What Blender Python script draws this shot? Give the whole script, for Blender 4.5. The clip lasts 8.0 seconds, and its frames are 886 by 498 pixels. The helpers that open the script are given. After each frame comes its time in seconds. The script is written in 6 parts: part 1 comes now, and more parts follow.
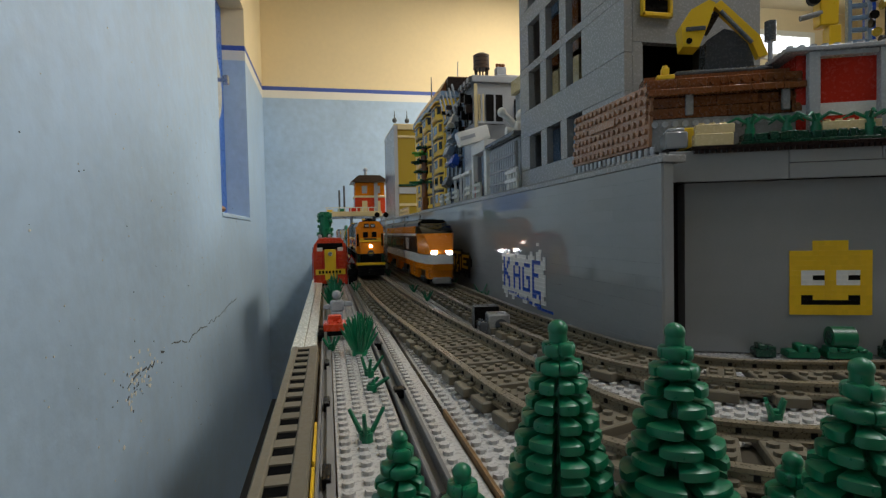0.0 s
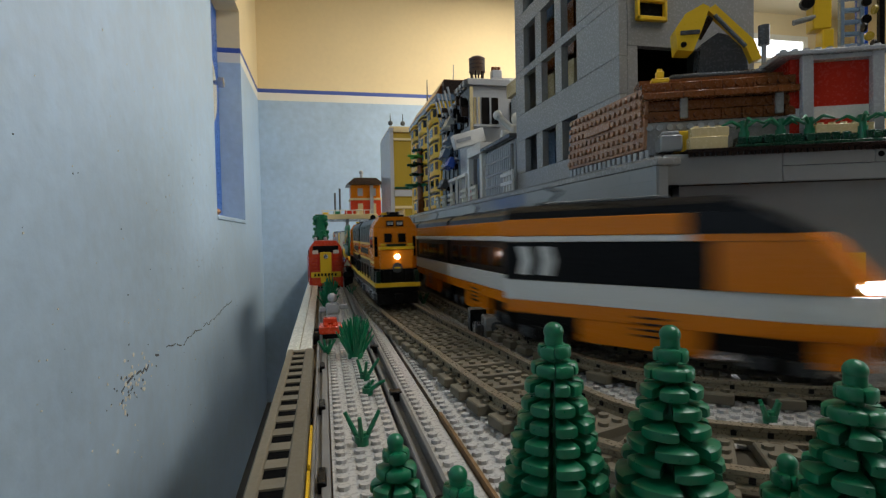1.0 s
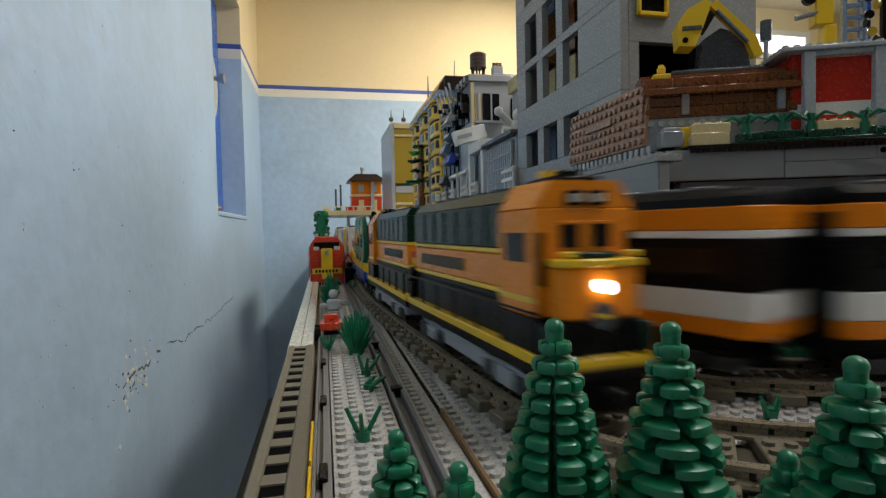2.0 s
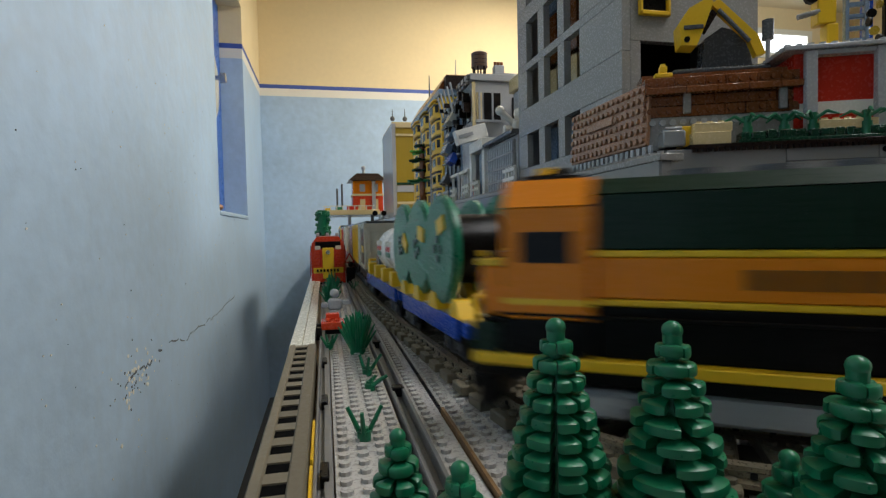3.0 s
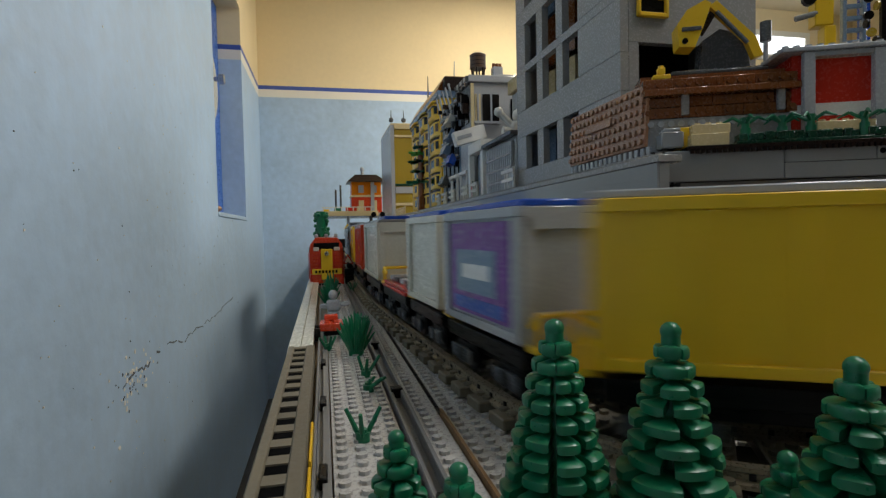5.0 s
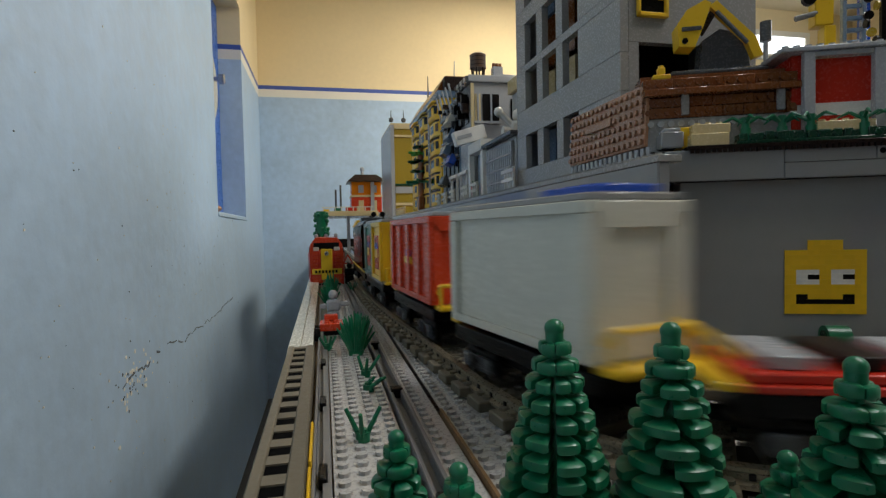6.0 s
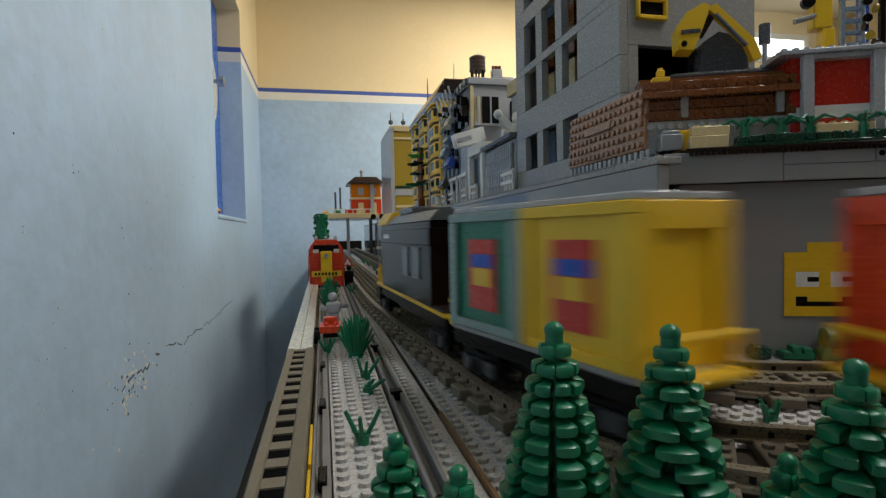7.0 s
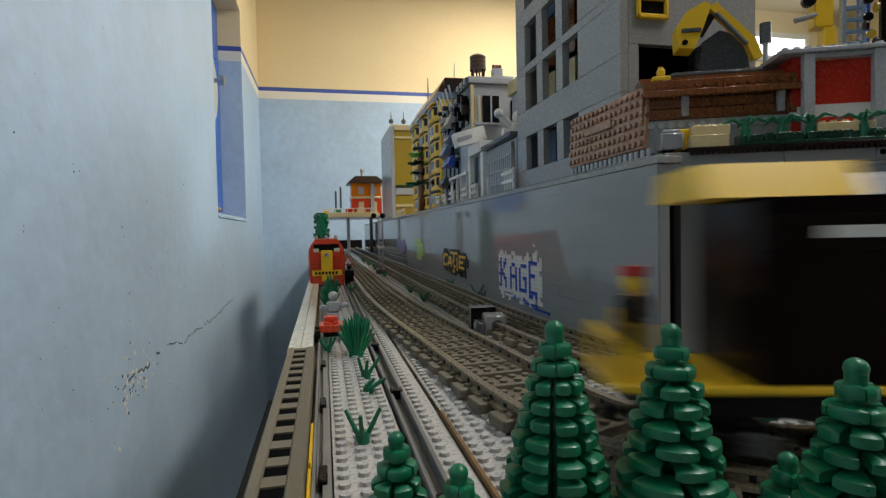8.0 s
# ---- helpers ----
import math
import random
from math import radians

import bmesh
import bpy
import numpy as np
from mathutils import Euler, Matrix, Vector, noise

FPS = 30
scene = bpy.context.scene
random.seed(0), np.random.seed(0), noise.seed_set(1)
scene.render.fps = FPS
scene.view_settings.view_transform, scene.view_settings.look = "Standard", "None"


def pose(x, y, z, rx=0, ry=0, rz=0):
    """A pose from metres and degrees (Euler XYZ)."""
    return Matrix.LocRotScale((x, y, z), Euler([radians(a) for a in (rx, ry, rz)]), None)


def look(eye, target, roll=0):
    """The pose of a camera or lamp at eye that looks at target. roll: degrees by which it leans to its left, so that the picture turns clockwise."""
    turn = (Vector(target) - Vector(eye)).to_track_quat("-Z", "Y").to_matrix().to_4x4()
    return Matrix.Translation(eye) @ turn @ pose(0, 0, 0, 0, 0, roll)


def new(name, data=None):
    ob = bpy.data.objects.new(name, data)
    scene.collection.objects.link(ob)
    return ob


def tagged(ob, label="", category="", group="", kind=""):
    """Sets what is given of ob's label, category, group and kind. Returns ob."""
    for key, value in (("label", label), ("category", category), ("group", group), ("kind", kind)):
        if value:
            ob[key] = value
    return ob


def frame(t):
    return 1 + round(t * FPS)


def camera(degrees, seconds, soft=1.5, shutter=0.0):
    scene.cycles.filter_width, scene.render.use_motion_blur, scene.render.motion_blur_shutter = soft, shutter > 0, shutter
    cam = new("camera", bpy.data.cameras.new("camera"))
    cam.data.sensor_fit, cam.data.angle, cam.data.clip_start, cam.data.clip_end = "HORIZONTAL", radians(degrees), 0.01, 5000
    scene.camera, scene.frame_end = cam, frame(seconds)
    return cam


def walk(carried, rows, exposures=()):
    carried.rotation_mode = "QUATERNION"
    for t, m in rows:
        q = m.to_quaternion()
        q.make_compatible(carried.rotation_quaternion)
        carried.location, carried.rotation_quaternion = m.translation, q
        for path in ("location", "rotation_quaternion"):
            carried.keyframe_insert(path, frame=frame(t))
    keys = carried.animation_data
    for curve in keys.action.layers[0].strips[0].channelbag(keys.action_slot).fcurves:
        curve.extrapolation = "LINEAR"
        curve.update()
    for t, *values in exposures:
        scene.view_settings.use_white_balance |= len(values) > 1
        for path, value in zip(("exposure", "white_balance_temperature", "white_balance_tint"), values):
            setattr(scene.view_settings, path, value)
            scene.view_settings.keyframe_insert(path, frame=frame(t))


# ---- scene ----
cam = camera(79.66, 8.0, 1.3, 0.75)
F_LENS = 940.0


def aim(dx=0.0, dy=0.0):
    """Camera pose with a small shake of dx, dy (right and down drift of the view)."""
    yaw, pitch, roll = radians(12.7) - dx / F_LENS, radians(-2.0) + dy / F_LENS, -1.2
    eye = (0, 0, 0.095)
    way = (math.sin(yaw) * math.cos(pitch), math.cos(yaw) * math.cos(pitch), math.sin(pitch))
    return look(eye, (eye[0] + way[0], eye[1] + way[1], eye[2] + way[2]), roll)


SHAKE = [(0, 7, 1), (0.5, 5.5, 1), (0.8, 2, 3), (1.0, -0.5, 5.5), (1.5, -0.3, 0), (2.2, 2, -1), (3.0, 3.5, -2), (3.5, -1, -1.5),
         (4.0, 0, 0), (4.5, 1.2, 0.7), (5.2, 1, 0), (6.0, 1, 0), (6.5, 0, 1), (7.0, 0.3, 4), (7.5, 0.2, 6), (8.0, 1, 2.5)]
walk(cam, [(t, aim(a, b)) for t, a, b in SHAKE], [(0, -0.06), (1.0, -0.02), (1.5, 0.08), (3.0, 0.16), (3.5, 0.08), (4.5, -0.10), (6.0, -0.06), (7.0, 0.02), (8.0, 0.14)])

# ---- world and lights ----
world = bpy.data.worlds.new("world")
scene.world = world
world.use_nodes = True
_sky = world.node_tree.nodes.new("ShaderNodeTexSky")
_sky.sky_type, _sky.sun_disc, _sky.sun_elevation, _sky.sun_rotation = "NISHITA", False, radians(40), radians(120)
world.node_tree.links.new(_sky.outputs[0], world.node_tree.nodes["Background"].inputs[0])
world.node_tree.nodes["Background"].inputs[1].default_value = 0.1


def area(name, m, sx, sy, power, colour):
    d = bpy.data.lights.new(name, "AREA")
    d.shape, d.size, d.size_y, d.energy, d.color = "RECTANGLE", sx, sy, power, colour
    o = new(name, d)
    o.matrix_world = m
    return o


# added sources, all out of view: daylight at an east window, two ceiling lamps
area("unseen_window_light", look((4.12, 0.9, 0.98), (-0.4, 0.9, 0.35)), 2.6, 1.2, 15, (0.84, 0.92, 1.0))
area("unseen_ceiling_light", look((1.25, 2.3, 1.68), (1.25, 2.3, 0)), 0.25, 1.2, 38, (1.0, 0.89, 0.72))
area("unseen_ceiling_light", look((0.95, 0.0, 1.68), (0.95, 0.0, 0)), 0.25, 1.2, 22, (0.94, 0.95, 0.98))

# ---- materials ----


def surface(name, colour, rough=0.4, metal=0.0, vary=0.06, scale=60.0, bump=0.0, bscale=400.0, emit=0.0, rnd=0.0, coat=0.0, rv=(0.08, 0.12), spec=0.5):
    """A procedural surface: colour with two scales of variation, worn gloss and fine relief."""
    m = bpy.data.materials.new(name)
    m.use_nodes = True
    n, l = m.node_tree.nodes, m.node_tree.links
    b = n["Principled BSDF"]
    tc = n.new("ShaderNodeTexCoord")
    big, fine = n.new("ShaderNodeTexNoise"), n.new("ShaderNodeTexNoise")
    big.inputs["Scale"].default_value, fine.inputs["Scale"].default_value = scale, scale * 9
    big.inputs["Detail"].default_value, fine.inputs["Detail"].default_value = 3, 5
    for k in (big, fine):
        l.new(tc.outputs["Object"], k.inputs["Vector"])
    add = n.new("ShaderNodeMath")
    l.new(big.outputs["Fac"], add.inputs[0]), l.new(fine.outputs["Fac"], add.inputs[1])
    rng = n.new("ShaderNodeMapRange")
    rng.inputs["From Min"].default_value, rng.inputs["From Max"].default_value = 0.6, 1.4
    rng.inputs["To Min"].default_value, rng.inputs["To Max"].default_value = 1 - vary, 1 + vary
    l.new(add.outputs[0], rng.inputs["Value"])
    val = rng.outputs[0]
    if rnd:
        oi, r2, mu = n.new("ShaderNodeObjectInfo"), n.new("ShaderNodeMapRange"), n.new("ShaderNodeMath")
        r2.inputs["To Min"].default_value, r2.inputs["To Max"].default_value = 1 - rnd, 1 + rnd
        mu.operation = "MULTIPLY"
        l.new(oi.outputs["Random"], r2.inputs["Value"]), l.new(r2.outputs[0], mu.inputs[0]), l.new(val, mu.inputs[1])
        val = mu.outputs[0]
    sc = n.new("ShaderNodeVectorMath")
    sc.operation = "SCALE"
    sc.inputs[0].default_value = colour
    l.new(val, sc.inputs["Scale"])
    l.new(sc.outputs[0], b.inputs["Base Color"])
    rr = n.new("ShaderNodeMapRange")
    rr.inputs["From Min"].default_value, rr.inputs["From Max"].default_value = 0.3, 0.7
    rr.inputs["To Min"].default_value, rr.inputs["To Max"].default_value = max(rough - rv[0], 0.02), min(rough + rv[1], 1)
    l.new(fine.outputs["Fac"], rr.inputs["Value"]), l.new(rr.outputs[0], b.inputs["Roughness"])
    b.inputs["Metallic"].default_value = metal
    b.inputs["Coat Weight"].default_value = coat
    b.inputs["Specular IOR Level"].default_value = spec
    if bump:
        nb, bp = n.new("ShaderNodeTexNoise"), n.new("ShaderNodeBump")
        nb.inputs["Scale"].default_value, nb.inputs["Detail"].default_value = bscale, 2 if bump < 0.01 else 6
        bp.inputs["Strength"].default_value, bp.inputs["Distance"].default_value = bump, 0.002
        l.new(tc.outputs["Object"], nb.inputs["Vector"]), l.new(nb.outputs["Fac"], bp.inputs["Height"]), l.new(bp.outputs[0], b.inputs["Normal"])
    if emit:
        b.inputs["Emission Color"].default_value, b.inputs["Emission Strength"].default_value = (*colour, 1), emit
    return m


def plastic(name, colour, rough=0.22, **k):
    return surface(name, colour, rough, bump=0.004, bscale=120, rnd=k.pop("rnd", 0.04), vary=k.pop("vary", 0.035), **k)


M_LGREY = plastic("light_grey_plastic", (0.36, 0.37, 0.38))
M_MGREY = plastic("stone_grey_plastic", (0.275, 0.27, 0.258), rnd=0.04, vary=0.03)
M_WALLG = plastic("wall_grey_plastic", (0.26, 0.265, 0.265), 0.045, rnd=0.025, rv=(0.015, 0.03))
M_DGREY = plastic("dark_grey_plastic", (0.075, 0.08, 0.085))
M_OGREY = plastic("old_dark_grey_plastic", (0.150, 0.130, 0.092), 0.5, spec=0.2, rnd=0.10, vary=0.05)
M_RAIL = surface("rail_metal", (0.22, 0.185, 0.125), 0.30, 0.35, vary=0.12, scale=80)
M_CABOOSE = plastic("brown_glossy_plastic", (0.008, 0.004, 0.003), 0.14, spec=0.1)
# opaque window colour with the blue wall's reflection painted in
M_WINREFL = plastic("window_reflection_grey", (0.05, 0.065, 0.075), 0.12)
# black without gloss that paints the shade inside slots, holes and openings
M_PIT = plastic("opening_shade_black", (0.004, 0.004, 0.004), 0.9, spec=0.03)
M_BLACK = plastic("black_plastic", (0.005, 0.0045, 0.0045), 0.3, spec=0.13)
M_WHITE = plastic("white_plastic", (0.72, 0.71, 0.67))
M_AGED = plastic("aged_white_plastic", (0.62, 0.60, 0.50))
M_GREEN = plastic("green_plastic", (0.003, 0.135, 0.058), 0.34)
M_DKGREEN = plastic("dark_green_plastic", (0.008, 0.05, 0.028))
M_DRUM = plastic("drum_green_plastic", (0.008, 0.16, 0.09), 0.3)
M_BRIGHTGREEN = plastic("bright_green_plastic", (0.08, 0.36, 0.05))
M_YELLOW = plastic("yellow_plastic", (0.78, 0.48, 0.015), 0.34)
M_ORANGE = plastic("orange_plastic", (0.72, 0.205, 0.008), spec=0.3)
M_LOCO = plastic("golden_orange_plastic", (0.74, 0.225, 0.012), spec=0.28)
M_HOOD = plastic("green_black_plastic", (0.005, 0.022, 0.012), 0.3, spec=0.25)
M_RED = plastic("red_plastic", (0.52, 0.03, 0.015))
M_CABRED = plastic("vermilion_plastic", (0.62, 0.06, 0.02))
M_BLUE = plastic("blue_plastic", (0.015, 0.07, 0.40))
M_BROWN = plastic("reddish_brown_plastic", (0.19, 0.064, 0.019))
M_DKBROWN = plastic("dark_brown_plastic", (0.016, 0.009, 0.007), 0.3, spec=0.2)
M_NOUGAT = plastic("medium_nougat_plastic", (0.36, 0.19, 0.11))
M_TAN = plastic("tan_plastic", (0.62, 0.50, 0.27))
M_OLIVE = plastic("olive_yellow_plastic", (0.36, 0.25, 0.03))
M_PURPLE = plastic("purple_plastic", (0.16, 0.03, 0.25))
M_LIME = plastic("lime_plastic", (0.35, 0.50, 0.03))
M_SAND = plastic("sand_blue_plastic", (0.16, 0.23, 0.32))
M_AGED2 = plastic("pale_stone_grey_plastic", (0.43, 0.42, 0.40), 0.28, rnd=0.05, vary=0.03)
M_DGREY2 = plastic("groove_grey_plastic", (0.13, 0.13, 0.13), 0.35)
M_AGED3 = plastic("pale_grey_plastic", (0.50, 0.51, 0.47))
M_SANDG = plastic("sand_green_plastic", (0.22, 0.30, 0.27))
M_CRACK = surface("crack_shadow_plaster", (0.10, 0.11, 0.13), 0.9, vary=0.3)
M_TANKB = plastic("weathered_brown_plastic", (0.075, 0.035, 0.016), 0.4)
M_STEEL = surface("bright_metal", (0.6, 0.6, 0.6), 0.25, 0.9)
M_RUST = surface("rusty_steel_strip", (0.21, 0.12, 0.05), 0.6, 0.3, vary=0.4, scale=90, bump=0.3, bscale=300)
M_ALU = surface("dull_aluminium_edge", (0.22, 0.22, 0.22), 0.45, 0.4, vary=0.15, scale=40)
M_GLASSY = surface("dark_window_plastic", (0.008, 0.007, 0.007), 0.06, vary=0.02, spec=0.22)
M_LAMP = surface("train_headlight_glow", (0.93, 0.96, 1.0), 0.3, emit=30)
M_LAMP2 = surface("loco_headlight_glow", (1.0, 0.88, 0.82), 0.3, emit=9)
M_BED = plastic("brown_grey_bed_plastic", (0.060, 0.052, 0.038), 0.85, spec=0.06)
M_BUSH = plastic("grass_green_plastic", (0.006, 0.20, 0.085), 0.36)
M_WOOD = surface("table_board", (0.28, 0.19, 0.10), 0.6, vary=0.2, scale=20)
M_BLUEPAINT = surface("pale_blue_wall_paint", (0.40, 0.545, 0.715), 0.5, vary=0.12, scale=3.5, bump=1.0, bscale=22)
M_CREAM = surface("cream_wall_paint", (0.80, 0.66, 0.40), 0.7, vary=0.04, scale=4, bump=0.25, bscale=60)
M_PALE = surface("white_paint_band", (0.78, 0.76, 0.68), 0.6, vary=0.04, scale=8)
M_LINE = surface("ultramarine_paint_line", (0.05, 0.10, 0.38), 0.5, vary=0.08, scale=20)
M_FRAMEB = surface("blue_gloss_window_paint", (0.03, 0.13, 0.50), 0.3, vary=0.08, scale=10)
M_FLOOR = surface("grey_floor", (0.10, 0.09, 0.08), 0.6, vary=0.2, scale=4)
M_DIM = surface("low_bounce_brown", (0.16, 0.12, 0.08), 0.7, vary=0.15, scale=3)
M_CEIL = surface("ceiling_paint", (0.78, 0.70, 0.52), 0.8, vary=0.03, scale=3)
M_PANEL = surface("added_lamp_diffuser", (1.0, 0.9, 0.75), 0.5, emit=3)
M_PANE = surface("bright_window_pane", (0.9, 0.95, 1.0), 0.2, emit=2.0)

# ---- mesh helpers ----
S = 0.008
PLATE = 0.0032
BRICK = 0.0096


def box(bm, x0, x1, y0, y1, z0, z1, bev=0.0, m=None):
    r = bmesh.ops.create_cube(bm, size=1)
    vs = r["verts"]
    bmesh.ops.transform(bm, verts=vs, matrix=Matrix.Translation(((x0 + x1) / 2, (y0 + y1) / 2, (z0 + z1) / 2)) @ Matrix.Diagonal((x1 - x0, y1 - y0, z1 - z0, 1)))
    if bev:
        es = list({e for v in vs for e in v.link_edges})
        g = bmesh.ops.bevel(bm, geom=es, offset=bev, segments=1, affect="EDGES", profile=0.6)
        vs = list(set(g["verts"]) | {v for v in vs if v.is_valid})
    if m is not None:
        bmesh.ops.transform(bm, verts=vs, matrix=m)
    return bm


def cyl(bm, c, r, h, axis="Z", n=14, r2=None, m=None):
    """A cylinder or cone whose foot's centre is c, along an axis."""
    q = bmesh.ops.create_cone(bm, cap_ends=True, segments=n, radius1=r, radius2=r if r2 is None else r2, depth=h)
    t = {"Z": Matrix.Identity(4), "X": pose(0, 0, 0, 0, 90, 0), "Y": pose(0, 0, 0, -90, 0, 0)}[axis]
    mm = Matrix.Translation(c) @ t @ Matrix.Translation((0, 0, h / 2))
    bmesh.ops.transform(bm, verts=q["verts"], matrix=(m @ mm) if m is not None else mm)
    return bm


def ball(bm, c, r, sx=1, sy=1, sz=1, u=12, v=8):
    q = bmesh.ops.create_uvsphere(bm, u_segments=u, v_segments=v, radius=r)
    bmesh.ops.transform(bm, verts=q["verts"], matrix=Matrix.Translation(c) @ Matrix.Diagonal((sx, sy, sz, 1)))
    return bm


def prism(bm, pts, a, b, axis="Y"):
    """A polygon in the plane across axis, drawn out from a to b along it."""
    def at(p, h):
        return {"X": (h, p[0], p[1]), "Y": (p[0], h, p[1]), "Z": (p[0], p[1], h)}[axis]
    v0, v1 = [bm.verts.new(at(p, a)) for p in pts], [bm.verts.new(at(p, b)) for p in pts]
    k = len(pts)
    for i in range(k):
        bm.faces.new((v0[i], v0[(i + 1) % k], v1[(i + 1) % k], v1[i]))
    bm.faces.new(v0[::-1]), bm.faces.new(v1)
    bmesh.ops.recalc_face_normals(bm, faces=bm.faces)
    return bm


def rod(bm, a, b, r, n=8, r2=None):
    a, b = Vector(a), Vector(b)
    q = bmesh.ops.create_cone(bm, cap_ends=True, segments=n, radius1=r, radius2=r if r2 is None else r2, depth=(b - a).length)
    bmesh.ops.transform(bm, verts=q["verts"], matrix=Matrix.Translation((a + b) / 2) @ (b - a).to_track_quat("Z", "Y").to_matrix().to_4x4())
    return bm


def studs(bm, x0, y0, nx, ny, z, n=8, skip=()):
    for i in range(nx):
        for j in range(ny):
            if (i, j) not in skip:
                cyl(bm, (x0 + (i + 0.5) * S, y0 + (j + 0.5) * S, z), 0.0024, 0.0017, n=n)
    return bm


def NB():
    return bmesh.new()


def mesh_of(name, bm, mat, smooth=False):
    me = bpy.data.meshes.new(name)
    bm.to_mesh(me)
    bm.free()
    me.materials.append(mat)
    if smooth:
        for p in me.polygons:
            p.use_smooth = True
        me.set_sharp_from_angle(angle=radians(40))
    return me


def part(name, bm, mat, parent=None, label="", smooth=True, kind=""):
    ob = new(name, mesh_of(name, bm, mat, smooth))
    if parent is not None:
        ob.parent = parent
    return tagged(ob, label=label, kind=kind)


def piece(name, me, parent, m):
    """One more piece on shared mesh data."""
    ob = new(name, me)
    ob.parent = parent
    ob.matrix_basis = m
    return ob


def thing(name, label, category, m=None, group="", kind=""):
    ob = new(name)
    ob.empty_display_size = 0.01
    if m is not None:
        ob.matrix_basis = m
    return tagged(ob, label, category, group, kind)


# ---- tracks' plan ----
LINE_NEAR = [(.080, 5.0), (.079, 3.4), (.078, 2.4), (.077, 1.6), (.077, 1.1), (.0775, .8), (.080, .66), (.085, .55), (.091, .46), (.097, .385),
             (.102, .315), (.107, .262), (.116, .216), (.134, .186), (.162, .164), (.20, .147), (.28, .127), (.42, .110), (.70, .10), (1.4, .10)]
LINE_FAR = [(.176, 5.0), (.175, 3.4), (.174, 2.4), (.173, 1.6), (.171, 1.1), (.170, .8), (.170, .62), (.171, .52), (.174, .44), (.1785, .376), (.186, .325),
            (.199, .291), (.222, .265), (.256, .245), (.32, .226), (.42, .212), (.70, .20), (1.4, .20)]


def dense(rows, n=40):
    p, out = np.array(rows), []
    for i in range(len(p) - 1):
        a, b, c, d = p[max(i - 1, 0)], p[i], p[i + 1], p[min(i + 2, len(p) - 1)]
        ln = np.linalg.norm(c - b)
        m1 = (c - a) / (ln + np.linalg.norm(b - a) + 1e-9) * ln
        m2 = (d - b) / (np.linalg.norm(d - c) + ln + 1e-9) * ln
        for k in range(n):
            t = k / n
            out.append((2 * t ** 3 - 3 * t * t + 1) * b + (t ** 3 - 2 * t * t + t) * m1 + (3 * t * t - 2 * t ** 3) * c + (t ** 3 - t * t) * m2)
    out.append(p[-1])
    out = np.array(out)
    return out, np.concatenate([[0], np.cumsum(np.linalg.norm(np.diff(out, axis=0), axis=1))])


NEAR, FAR = dense(LINE_NEAR), dense(LINE_FAR)


def on_line(line, s):
    o, d = line
    if s > d[-1]:
        return np.array([o[-1][0] + s - d[-1], o[-1][1]])
    if s < 0:
        return np.array([o[0][0], o[0][1] - s])
    return np.array([np.interp(s, d, o[:, 0]), np.interp(s, d, o[:, 1])])


def heading(line, s, e=0.006):
    a, b = on_line(line, s - e), on_line(line, s + e)
    return math.degrees(math.atan2(b[1] - a[1], b[0] - a[0]))


RAIL_TOP = 0.0128
GAUGE = 0.023   # half the distance of the rails

# ---- the room ----


